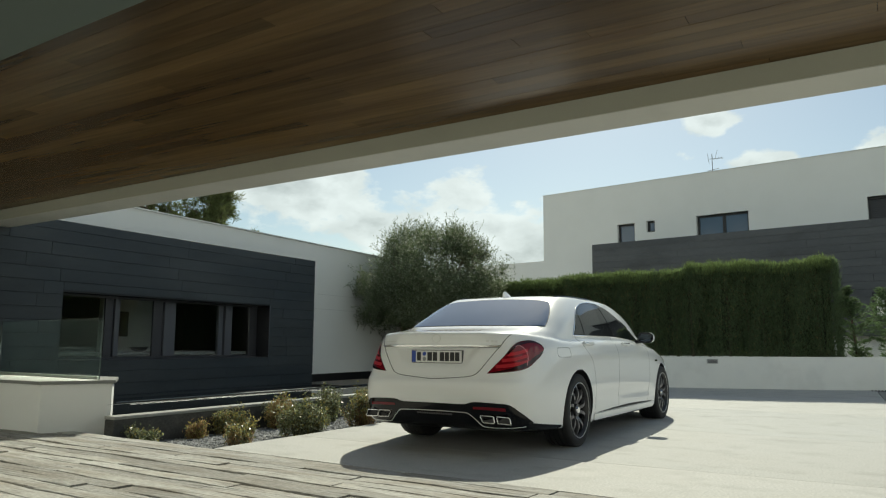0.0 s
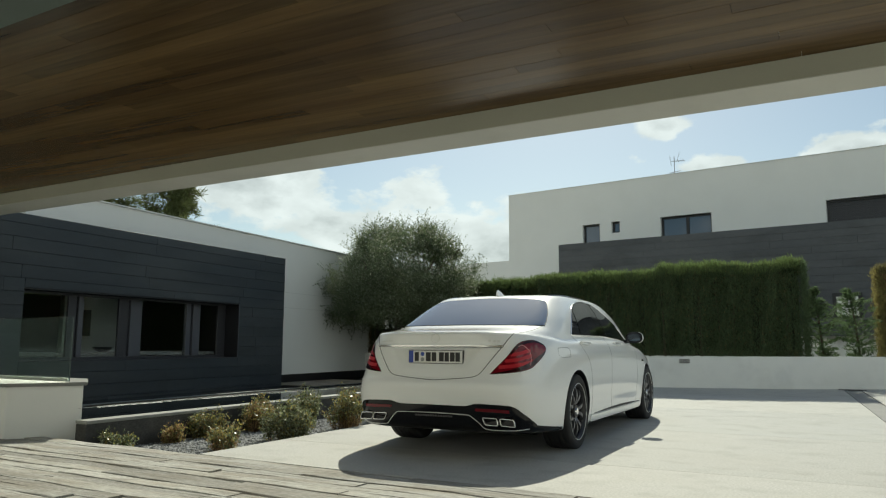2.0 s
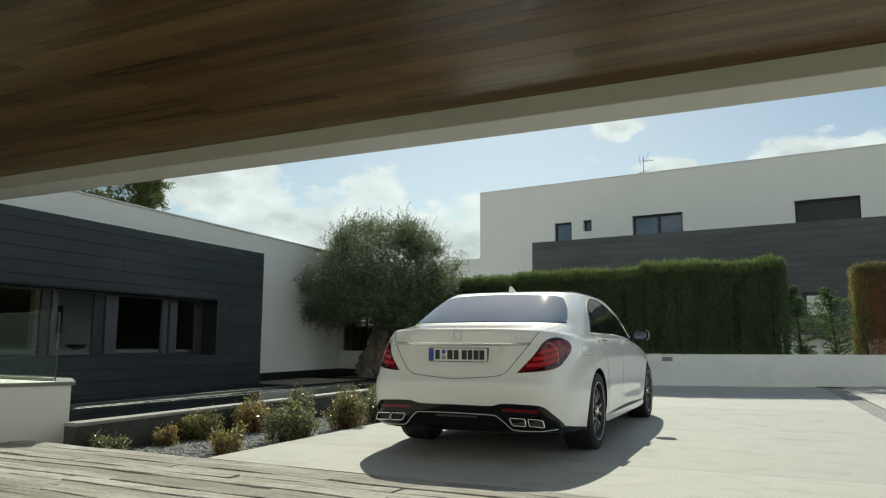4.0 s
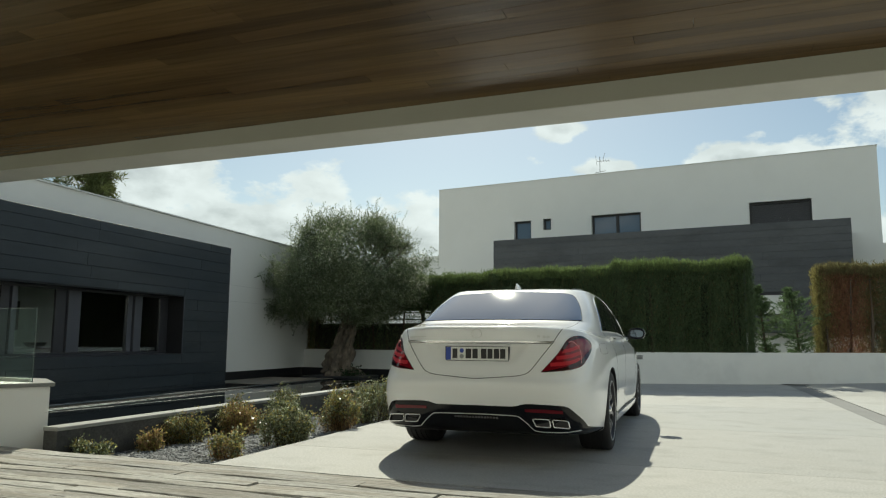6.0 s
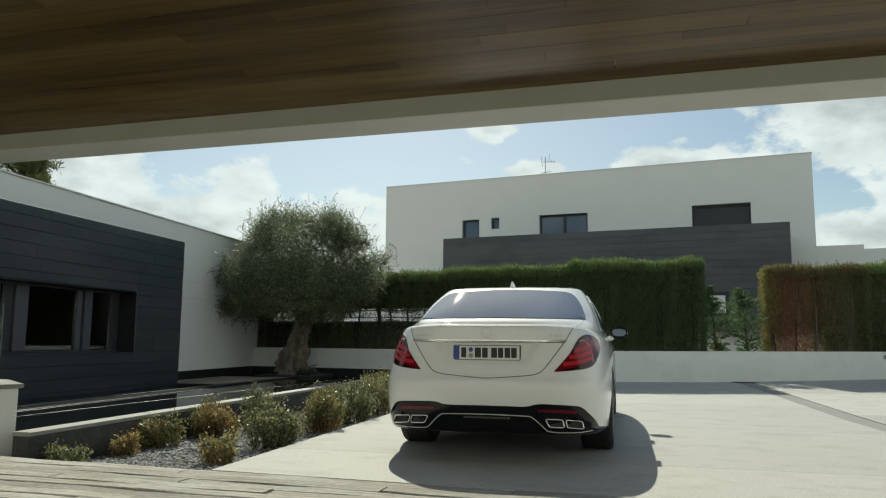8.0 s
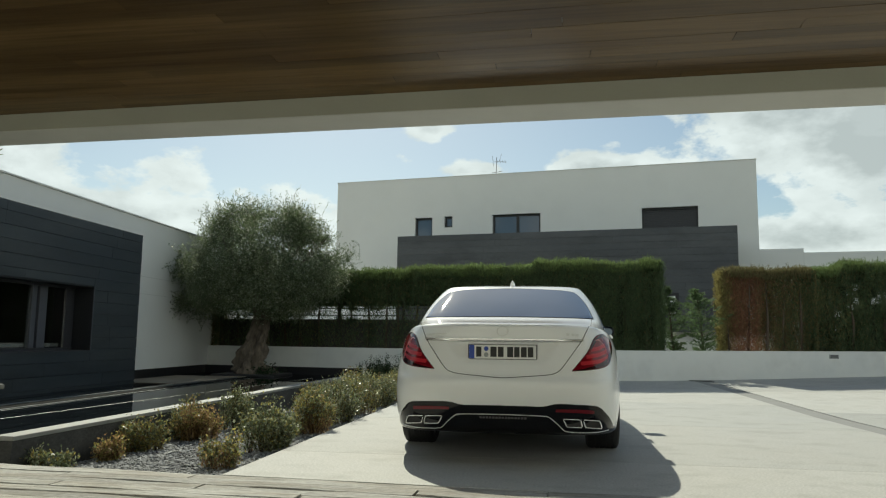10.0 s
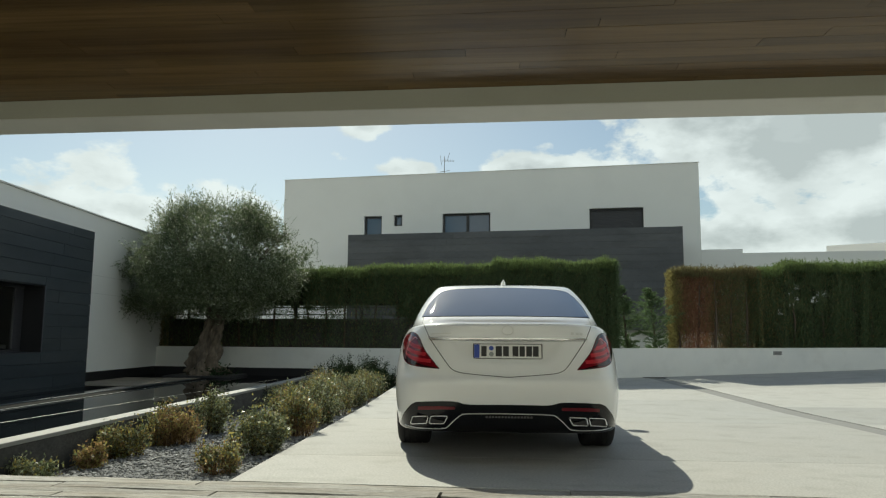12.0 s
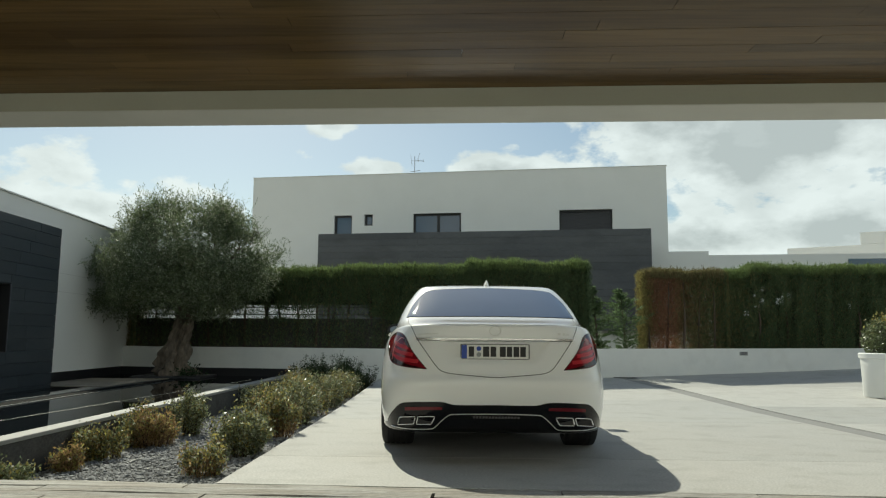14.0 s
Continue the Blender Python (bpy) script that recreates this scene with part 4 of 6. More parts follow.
def patch(way, low, high, off=0.003, depth=0.012, nu=36, nv=10, span=(0, 1, 0, 1)):
    """A shell on the body between a lower and an upper curve; span takes a part of it."""
    a, b = curve_through(low, 97), curve_through(high, 97)
    bm = bmesh.new()
    tops, lows = [], []
    for i in range(nu + 1):
        s = (span[0] + (span[1] - span[0]) * i / nu) * 96
        k, t = int(min(95, s)), s - int(min(95, s))
        p, q = a[k].lerp(a[k + 1], t), b[k].lerp(b[k + 1], t)
        col, under = [], []
        for j in range(nv + 1):
            v = span[2] + (span[3] - span[2]) * j / nv
            w = p.lerp(q, v)
            col.append(bm.verts.new(laid(way, w.x, w.y, off)))
            under.append(bm.verts.new(laid(way, w.x, w.y, off - depth)))
        tops.append(col)
        lows.append(under)
    for i in range(nu):
        for j in range(nv):
            bm.faces.new((tops[i][j], tops[i + 1][j], tops[i + 1][j + 1], tops[i][j + 1]))
    for i in range(nu):
        bm.faces.new((lows[i][0], lows[i + 1][0], tops[i + 1][0], tops[i][0]))
        bm.faces.new((tops[i][nv], tops[i + 1][nv], lows[i + 1][nv], lows[i][nv]))
    for j in range(nv):
        bm.faces.new((tops[0][j], tops[0][j + 1], lows[0][j + 1], lows[0][j]))
        bm.faces.new((lows[nu][j], lows[nu][j + 1], tops[nu][j + 1], tops[nu][j]))
    bmesh.ops.remove_doubles(bm, verts=bm.verts[:], dist=0.00005)
    bmesh.ops.recalc_face_normals(bm, faces=bm.faces[:])
    return bm


def bowed(low, high, off, depth, nu, nv):
    """A smooth pane over the rear of the body: straight from its foot to its head but for an even outward bow."""
    a, b = curve_through(low, nu + 1), curve_through(high, nu + 1)
    feet = [(laid(REAR, p.x, p.y, 0), laid(REAR, q.x, q.y, 0)) for p, q in zip(a, b)]
    need = []
    for p, q in feet:
        most = 0.004
        for j in range(1, nv):
            v = j / nv
            w = p.lerp(q, v)
            most = max(most, (w.y - laid(REAR, w.x, w.z, 0).y) / max(0.12, 4 * v * (1 - v)))
        need.append(min(most, 0.06))
    wide = [max(need[max(0, i - 4):i + 5]) for i in range(nu + 1)]
    bow = [sum(wide[max(0, i - 5):i + 6]) / len(wide[max(0, i - 5):i + 6]) for i in range(nu + 1)]
    bm = bmesh.new()
    shells = []
    for lift in (off, off - depth):
        grid = []
        for i, (p, q) in enumerate(feet):
            grid.append([bm.verts.new(p.lerp(q, j / nv) + Vector((0, -lift - bow[i] * 4 * (j / nv) * (1 - j / nv), lift))) for j in range(nv + 1)])
        shells.append(grid)
    top, under = shells
    for i in range(nu):
        for j in range(nv):
            bm.faces.new((top[i][j], top[i + 1][j], top[i + 1][j + 1], top[i][j + 1]))
        bm.faces.new((under[i][0], under[i + 1][0], top[i + 1][0], top[i][0]))
        bm.faces.new((top[i][nv], top[i + 1][nv], under[i + 1][nv], under[i][nv]))
    bmesh.ops.remove_doubles(bm, verts=bm.verts[:], dist=0.00005)
    bmesh.ops.recalc_face_normals(bm, faces=bm.faces[:])
    return bm


def bead(way, points, radius, off=0.0, count=60, closed=False, sides=6):
    """A round bead along an outline on the body."""
    pts = [laid(way, p.x, p.y, off) for p in curve_through(points, count)]
    if closed:
        pts = pts[:-1]
    return tube(pts, radius, sides, closed=closed)


def mirror_line(points):
    """An outline given from the left side to the middle, carried on to the right side."""
    return points + [(-a, b) for a, b in points[::-1][1:]]


def gloss(name, colour, rough=0.08, metal=0.0, ior=1.5, coat=0.0):
    m = bpy.data.materials.new(name)
    m.use_nodes = True
    b = m.node_tree.nodes["Principled BSDF"]
    b.inputs["Base Color"].default_value = (*colour, 1)
    b.inputs["Roughness"].default_value, b.inputs["Metallic"].default_value, b.inputs["IOR"].default_value = rough, metal, ior
    b.inputs["Coat Weight"].default_value = coat
    return m


CAR_GLASS = gloss("tinted_rear_glass", (0.125, 0.165, 0.255), 0.03, ior=1.9)
SIDE_GLASS = gloss("tinted_side_glass", (0.015, 0.017, 0.02), 0.03, ior=1.7)
GLOSS_BLACK = gloss("gloss_black_trim", (0.005, 0.005, 0.006), 0.06, ior=1.43)
CHROME = gloss("chrome", (0.82, 0.82, 0.82), 0.09, 1.0)
CHROME_SOFT = gloss("soft_chrome", (0.9, 0.9, 0.89), 0.26, 0.75)
LENS_RED = gloss("red_lamp_lens", (0.17, 0.005, 0.012), 0.05)
LENS_BRIGHT = gloss("bright_red_light_guide", (0.46, 0.014, 0.026), 0.3)
LENS_DARK = gloss("dark_smoked_lens", (0.028, 0.004, 0.006), 0.07)
SATIN = gloss("satin_silver", (0.72, 0.72, 0.70), 0.38, 0.35)
LENS_REFLECTOR = gloss("dark_red_reflector", (0.12, 0.006, 0.01), 0.15)
FIN = gloss("dim_grey_fin", (0.10, 0.095, 0.10), 0.4, 0.3)
LENS_PALE = gloss("pale_light_guide", (0.62, 0.26, 0.27), 0.3)
SEAM_OR_SHADE = gloss("gap_and_shade_black", (0.02, 0.02, 0.02), 0.6)
TYRE = material("tyre_rubber", (0.018, 0.018, 0.019), 0.75, var=0.2, scale=8, fine=60, bump=0.0006)
RIM = gloss("dark_alloy", (0.05, 0.05, 0.054), 0.4, 0.6)
SPOKE = gloss("dark_satin_alloy", (0.15, 0.15, 0.16), 0.3, 0.6)
PLATE = gloss("number_plate_white", (0.72, 0.72, 0.70), 0.4)
PLATE_BLUE = gloss("number_plate_blue", (0.02, 0.06, 0.35), 0.4)
INK = gloss("black_ink", (0.012, 0.012, 0.012), 0.5)


def wheel_mesh():
    """Tyre and rim profiles turned about the x axis; the outer face is at +x."""
    def turned(profile, sides=72):
        bm = bmesh.new()
        rings = [[bm.verts.new((x, r * math.cos(2 * math.pi * s / sides), r * math.sin(2 * math.pi * s / sides))) for s in range(sides)] for x, r in profile]
        for a, b in zip(rings, rings[1:]):
            for s in range(sides):
                bm.faces.new((a[s], a[(s + 1) % sides], b[(s + 1) % sides], b[s]))
        bmesh.ops.recalc_face_normals(bm, faces=bm.faces[:])
        return bm

    tread = [(-0.128, 0.262), (-0.138, 0.285), (-0.136, 0.315), (-0.125, 0.335), (-0.11, 0.342)]
    for c in (-0.07, -0.025, 0.025, 0.07):
        tread += [(c - 0.007, 0.343), (c - 0.006, 0.335), (c + 0.006, 0.335), (c + 0.007, 0.343)]
    tread += [(0.11, 0.342), (0.125, 0.335), (0.136, 0.315), (0.138, 0.285), (0.128, 0.262)]
    rim = [(-0.12, 0.262), (-0.11, 0.245), (0.05, 0.238), (0.10, 0.245), (0.118, 0.256), (0.128, 0.264), (0.132, 0.258), (0.122, 0.248), (0.10, 0.240)]
    return turned(tread), turned(rim)


def spoke(angle, lean):
    """One slim bar from hub to rim, leaning to one side."""
    bm = bmesh.new()
    ring = []
    for k in range(6):
        t = k / 5
        r = 0.055 + t * 0.19
        a = angle + lean * (t ** 1.2) * 0.30
        x = 0.085 + 0.03 * math.sin(t * math.pi) + 0.012 * t
        half = 0.0155 - 0.002 * t
        for side in (-1, 1):
            for dx in (0.0, -0.03):
                ring.append(bm.verts.new((x + dx, r * math.cos(a) - side * half * math.sin(a), r * math.sin(a) + side * half * math.cos(a))))
    for k in range(5):
        q = ring[k * 4:k * 4 + 8]
        for i, j in ((0, 2), (2, 3), (3, 1), (1, 0)):
            bm.faces.new((q[i], q[j], q[j + 4], q[i + 4]))
    bmesh.ops.recalc_face_normals(bm, faces=bm.faces[:])
    return bm


def add_wheels(car):
    tyre_bm, rim_bm = wheel_mesh()
    wheel = part("wheel", tyre_bm, TYRE, car, "black tyre on a dark alloy wheel", smooth=True)
    part("rim", rim_bm, RIM, wheel, "dark grey alloy rim", smooth=True)
    part("rim_edge", tube([(0.133, 0.256 * math.cos(2 * math.pi * k / 64), 0.256 * math.sin(2 * math.pi * k / 64)) for k in range(64)], 0.0026, 6, closed=True), SATIN, wheel, "bright turned rim edge", smooth=True)
    for k in range(5):
        for lean in (-1, 1):
            part("spoke", spoke(2 * math.pi * k / 5 + lean * 0.17, lean * 0.75), SPOKE, wheel)
    hub = bmesh.new()
    bmesh.ops.create_cone(hub, cap_ends=True, segments=24, radius1=0.068, radius2=0.058, depth=0.05, matrix=pose(0.085, 0, 0, 0, 90, 0))
    part("hub", hub, RIM, wheel)
    capm = bmesh.new()
    bmesh.ops.create_cone(capm, cap_ends=True, segments=24, radius1=0.034, radius2=0.03, depth=0.012, matrix=pose(0.116, 0, 0, 0, 90, 0))
    part("hub_cap", capm, CHROME, wheel, "bright hub cap")
    disc = bmesh.new()
    bmesh.ops.create_cone(disc, cap_ends=True, segments=40, radius1=0.19, radius2=0.19, depth=0.03, matrix=pose(0.01, 0, 0, 0, 90, 0))
    part("brake_disc", disc, RIM, wheel, "dull steel brake disc")
    spots = [(0.812, AXLE_FRONT, 0), (-0.812, AXLE_REAR, 180), (-0.812, AXLE_FRONT, 180)]
    for x, y, turn in spots:
        ob = copy_thing(wheel, pose(x, y, WHEEL_Z, 0, 0, turn))
        ob.parent = car
    wheel.matrix_basis = pose(0.812, AXLE_REAR, WHEEL_Z)


def dress_car(car, body):
    # Rear glass with its black seal.
    low = mirror_line([(-0.735, 1.126), (-0.60, 1.128), (-0.40, 1.132), (0.0, 1.136)])
    high = mirror_line([(-0.735, 1.126), (-0.710, 1.20), (-0.675, 1.275), (-0.61, 1.36), (-0.55, 1.389), (-0.40, 1.405), (0.0, 1.421)])
    pane = part("rear_window", bowed(low, high, 0.003, 0.008, 72, 16), CAR_GLASS, car, "sloping blue-grey tinted rear window", smooth=True)
    part("underbody", box((-0.60, 0.95, 0.125), (0.60, 4.8, 0.166), bevel=0.01), BLACK, car, "black underbody panel")
    part("seal", bead(REAR, low, 0.004, 0.001), SEAM_OR_SHADE, pane)
    part("seal", bead(REAR, high, 0.004, 0.001), SEAM_OR_SHADE, pane)
    # Windscreen.
    wlow = mirror_line([(-0.66, 4.02), (-0.45, 4.14), (0.0, 4.20)])
    whigh = mirror_line([(-0.66, 4.02), (-0.63, 3.75), (-0.57, 3.45), (-0.4, 3.36), (0.0, 3.36)])
    part("windscreen", patch(ABOVE, wlow, whigh, 0.002, 0.006, 40, 12), SIDE_GLASS, car, "tinted windscreen", smooth=True)
    # Side windows: one dark area with bright surround and three panes on each side.
    slow = [(1.262, 1.046), (2.06, 1.044), (2.56, 1.038), (3.30, 1.004), (3.62, 0.998)]
    shigh = [(1.262, 1.046), (1.40, 1.16), (1.555, 1.279), (1.707, 1.35), (1.96, 1.399), (2.294, 1.414), (2.616, 1.375), (2.868, 1.290), (3.192, 1.162), (3.465, 1.04), (3.62, 0.998)]
    for way in (RIGHT, LEFT):
        area = part("window_surround", patch(way, slow, shigh, 0.0015, 0.006, 70, 10), GLOSS_BLACK, car, "gloss black window surround", smooth=True)
        part("chrome_trim", bead(way, shigh, 0.006, 0.003, 90), CHROME, area, "bright chrome trim")
        part("chrome_trim", bead(way, slow, 0.006, 0.003, 60), CHROME, area, "bright chrome trim")
        for lo, hi in (
            ([(1.31, 1.058), (1.44, 1.058), (1.55, 1.058)], [(1.31, 1.058), (1.45, 1.175), (1.58, 1.285)]),
            ([(1.59, 1.056), (1.9, 1.056), (2.20, 1.054)], [(1.63, 1.295), (1.80, 1.365), (2.0, 1.393), (2.25, 1.402)]),
            ([(2.56, 1.050), (3.0, 1.032), (3.50, 1.010)], [(2.42, 1.396), (2.60, 1.365), (2.868, 1.275), (3.192, 1.148), (3.50, 1.010)]),
        ):
            part("pane", patch(way, lo, hi, 0.0045, 0.004, 24, 8), SIDE_GLASS, area, "dark tinted pane", smooth=True)
    # Tail lamps.
    llow = [(0.405, 0.709), (0.54, 0.720), (0.665, 0.736), (0.76, 0.762), (0.827, 0.802), (0.926, 0.868), (0.965, 0.921)]
    lhigh = [(0.405, 0.709), (0.475, 0.782), (0.546, 0.850), (0.638, 0.944), (0.724, 0.982), (0.84, 0.988), (0.935, 0.955), (0.965, 0.921)]
    for way in (CORNER_R, CORNER_L):
        lamp = part("tail_lamp", patch(way, llow, lhigh, 0.005, 0.02, 50, 18), LENS_RED, car, "deep red wrap-around tail lamp", smooth=True)
        part("smoked_strip", patch(way, llow, lhigh, 0.0065, 0.005, 44, 3, (0.03, 0.94, 0.02, 0.19)), LENS_DARK, lamp, "dark smoked lower strip", smooth=True)
        part("smoked_band", patch(way, llow, lhigh, 0.0065, 0.005, 30, 3, (0.35, 0.97, 0.88, 0.98)), LENS_DARK, lamp, "dark smoked upper strip", smooth=True)
        lows, highs = [(0.45, 0.713), (0.54, 0.720), (0.665, 0.736), (0.76, 0.762)], 0.028
        for rise in (0.036, 0.082, 0.128):
            start = 0.43 + rise * 1.15
            line = [(start + (0.775 - start) * k / 4, float(np.interp(start + (0.775 - start) * k / 4, [p[0] for p in lows], [p[1] for p in lows])) + rise) for k in range(5)]
            part("light_guide", patch(way, line, [(p, q + highs) for p, q in line], 0.0058, 0.003, 30, 2), LENS_BRIGHT, lamp, "bright red light guide", smooth=True)
        part("light_hook", bead(way, [(0.745, 0.775), (0.765, 0.84), (0.755, 0.90), (0.70, 0.945), (0.655, 0.935)], 0.0045, 0.0045, 40), LENS_PALE, lamp, "pale curved light guide")
        part("seal", bead(way, llow, 0.0035, 0.002), SEAM_OR_SHADE, lamp)
        part("seal", bead(way, lhigh, 0.0035, 0.002), SEAM_OR_SHADE, lamp)
    # Boot lid gap, chrome strip, badges.
    part("gap_or_shade_line", bead(REAR, mirror_line([(-0.665, 1.045), (-0.635, 0.99), (-0.607, 0.938), (-0.53, 0.830), (-0.448, 0.723), (-0.399, 0.69), (-0.317, 0.674), (-0.087, 0.655), (0.0, 0.650)]), 0.0029, 0.0004, 140), SEAM_OR_SHADE, car, "dark gap round the boot lid")
    for s in (-1, 1):
        part("gap_or_shade_line", bead(ABOVE, [(0.665 * s, 0.24), (0.695 * s, 0.45), (0.71 * s, 0.65), (0.725 * s, 0.90)], 0.0024, -0.0008, 30), SEAM_OR_SHADE, car)
    strip = mirror_line([(-0.615, 0.932), (-0.3, 0.931), (0.0, 0.931)])
    part("chrome_strip", patch(REAR, strip, [(a, b + 0.014) for a, b in strip], 0.009, 0.016, 60, 3), CHROME_SOFT, car, "bright chrome strip across the boot lid", smooth=True)
    # Thin dark bead painted as the shade below the chrome strip.
    part("gap_or_shade_line", bead(REAR, [(a * 0.99, b - 0.0035) for a, b in strip], 0.0022, 0.002, 60), SEAM_OR_SHADE, car)
    ring = [(0.042 * math.cos(2 * math.pi * k / 16), 1.005 + 0.036 * math.sin(2 * math.pi * k / 16)) for k in range(17)]
    part("badge", bead(REAR, ring, 0.0035, 0.004, 40, True), SATIN, car, "round chrome badge")
    part("badge", patch(REAR, [(-0.60, 0.969), (-0.44, 0.976)], [(-0.60, 0.979), (-0.44, 0.986)], 0.004, 0.004, 12, 2), SATIN, car, "small silver lettering bar")
    for a in (0.49, 0.53, 0.56):
        part("badge", patch(REAR, [(a, 0.976 - (a - 0.49) * 0.06), (a + 0.022, 0.975 - (a - 0.49) * 0.06)], [(a, 0.993 - (a - 0.49) * 0.06), (a + 0.022, 0.992 - (a - 0.49) * 0.06)], 0.004, 0.004, 4, 2), SATIN, car, "small silver lettering bar")
    # Number plate.
    y = laid(REAR, 0, 0.845, 0).y - 0.008
    plate = part("number_plate", box((-0.268, y - 0.008, 0.786), (0.268, y + 0.02, 0.903), bevel=0.003), FRAME, car, "white number plate with black bars")
    part("plate_face", box((-0.26, y - 0.011, 0.791), (0.26, y - 0.006, 0.898), bevel=0.002), PLATE, plate)
    part("blue_band", box((-0.259, y - 0.0125, 0.793), (-0.218, y - 0.0105, 0.896)), PLATE_BLUE, plate)
    for x0, x1 in ((-0.204, -0.163), (-0.093, -0.045), (-0.035, 0.009), (0.037, 0.083), (0.091, 0.132), (0.143, 0.187), (0.195, 0.238)):
        part("bar", box((x0, y - 0.0128, 0.806), (x1, y - 0.0105, 0.884)), INK, plate)
    for z, mat in ((0.868, PLATE_BLUE), (0.822, STEEL)):
        disc = bmesh.new()
        bmesh.ops.create_cone(disc, cap_ends=True, segments=20, radius1=0.018, radius2=0.018, depth=0.003, matrix=pose(-0.126, y - 0.0118, z, 90, 0, 0))
        part("sticker", disc, mat, plate)
    # Lower bumper: black panel, bright line, pipes, reflectors, fins.
    top = mirror_line([(-0.842, 0.30), (-0.815, 0.352), (-0.776, 0.400), (-0.735, 0.440), (-0.68, 0.456), (-0.475, 0.465), (-0.389, 0.461), (-0.315, 0.443), (-0.15, 0.442), (0.0, 0.443)])
    bot = mirror_line([(-0.842, 0.245), (-0.815, 0.236), (-0.776, 0.234), (-0.735, 0.232), (-0.6, 0.23), (-0.475, 0.23), (-0.389, 0.23), (-0.315, 0.23), (-0.15, 0.23), (0.0, 0.23)])
    diff = part("lower_bumper", patch(REAR, bot, top, 0.003, 0.02, 120, 16), GLOSS_BLACK, car, "gloss black lower bumper panel", smooth=True)
    line = mirror_line([(-0.80, 0.265), (-0.70, 0.256), (-0.50, 0.258), (-0.455, 0.278), (-0.415, 0.318), (-0.36, 0.362), (-0.32, 0.372), (-0.15, 0.376), (0.0, 0.377)])
    part("bright_line", bead(REAR, line, 0.0038, 0.009, 140), SATIN, diff, "satin silver line")
    for s in (-1, 1):
        for quad in (((0.735, 0.345), (0.606, 0.350), (0.622, 0.291), (0.752, 0.286)), ((0.594, 0.351), (0.455, 0.353), (0.487, 0.292), (0.606, 0.291))):
            pts = [Vector((a * s, b, 0)) for a, b in quad]
            mid = sum(pts, Vector()) / 4
            pts = [p.lerp(mid, 0.05) for p in pts]
            ring = []
            for k in range(4):
                p, q, r = pts[k - 1], pts[k], pts[(k + 1) % 4]
                ring += [q.lerp(p, 0.16), q.lerp(mid, 0.05), q.lerp(r, 0.16)]
            depth = min(laid(REAR, p.x, p.y, 0).y for p in ring) - 0.006
            bm = bmesh.new()
            tube([(p.x, depth, p.y) for p in ring], 0.0052, 8, bm, closed=True)
            part("exhaust_trim", bm, CHROME, diff, "bright rectangular exhaust trim", smooth=True)
            hole = bmesh.new()
            f = [hole.verts.new((p.x, depth + 0.003, p.y)) for p in ring]
            g = [hole.verts.new((mid.x + (p.x - mid.x) * 0.85, depth + 0.02, mid.y + (p.y - mid.y) * 0.85)) for p in ring]
            for k in range(12):
                hole.faces.new((f[k], f[(k + 1) % 12], g[(k + 1) % 12], g[k]))
            hole.faces.new(g)
            bmesh.ops.recalc_face_normals(hole, faces=hole.faces[:])
            part("pipe_mouth", hole, BLACK, diff)
        part("reflector", patch(REAR, [(0.405 * s, 0.405), (0.55 * s, 0.402), (0.69 * s, 0.395)], [(0.405 * s, 0.426), (0.55 * s, 0.427), (0.69 * s, 0.421)], 0.008, 0.01, 16, 3), LENS_REFLECTOR, diff, "red reflector strip", smooth=True)
        part("side_apron", patch(RIGHT if s > 0 else LEFT, [(0.16, 0.212), (0.45, 0.212), (0.77, 0.215)], [(0.16, 0.305), (0.45, 0.268), (0.77, 0.236)], 0.003, 0.01, 24, 4), GLOSS_BLACK, car, "gloss black lower apron", smooth=True)
        side = RIGHT if s > 0 else LEFT
        part("side_skirt", patch(side, [(1.60, 0.212), (2.6, 0.205), (3.86, 0.202)], [(1.60, 0.272), (2.6, 0.268), (3.86, 0.262)], 0.016, 0.03, 48, 5), PAINT, car, "white sill panel below the doors", smooth=True)
        part("sill_strip", patch(side, [(1.60, 0.193), (2.6, 0.187), (3.86, 0.184)], [(1.60, 0.213), (2.6, 0.206), (3.86, 0.203)], 0.008, 0.012, 40, 2), GLOSS_BLACK, car, "black strip under the sill", smooth=True)
        # The shadow in the scallop over the sill, laid on as a dark wedge.
        part("sill_shadow", patch(side, [(1.72, 0.276), (2.6, 0.272), (3.82, 0.266)], [(1.72, 0.279), (2.3, 0.292), (3.0, 0.294), (3.82, 0.270)], 0.002, 0.004, 48, 2), SEAM_OR_SHADE, car, "dark wedge painted as the shadow above the sill", smooth=True)
    for k in range(15):
        x = -0.17 + k * 0.0243
        p = laid(REAR, x, 0.348, 0)
        part("fin", box((x, p.y - 0.012, 0.342), (x + 0.014, p.y, 0.356)), FIN, diff)
    # Gaps of the doors and the filler flap, handles, mirrors, roof fin.
    for way, s in ((RIGHT, 1), (LEFT, -1)):
        part("door_gap", bead(way, [(2.40, 1.035), (2.395, 0.7), (2.40, 0.45), (2.42, 0.25)], 0.0024, -0.0012, 40), SEAM_OR_SHADE, car)
        part("door_gap", bead(way, [(1.30, 1.04), (1.42, 0.90), (1.56, 0.75), (1.62, 0.55), (1.62, 0.25)], 0.0024, -0.0012, 40), SEAM_OR_SHADE, car)
        part("door_gap", bead(way, [(3.60, 0.99), (3.66, 0.7), (3.64, 0.45), (3.60, 0.25)], 0.0024, -0.0012, 40), SEAM_OR_SHADE, car)
        for y in (1.50, 2.74):
            handle = part("door_handle", patch(way, [(y - 0.13, 0.952), (y, 0.949), (y + 0.13, 0.950)], [(y - 0.13, 0.974), (y, 0.979), (y + 0.13, 0.974)], 0.032, 0.03, 14, 4), PAINT, car, "body-coloured door handle", smooth=True)
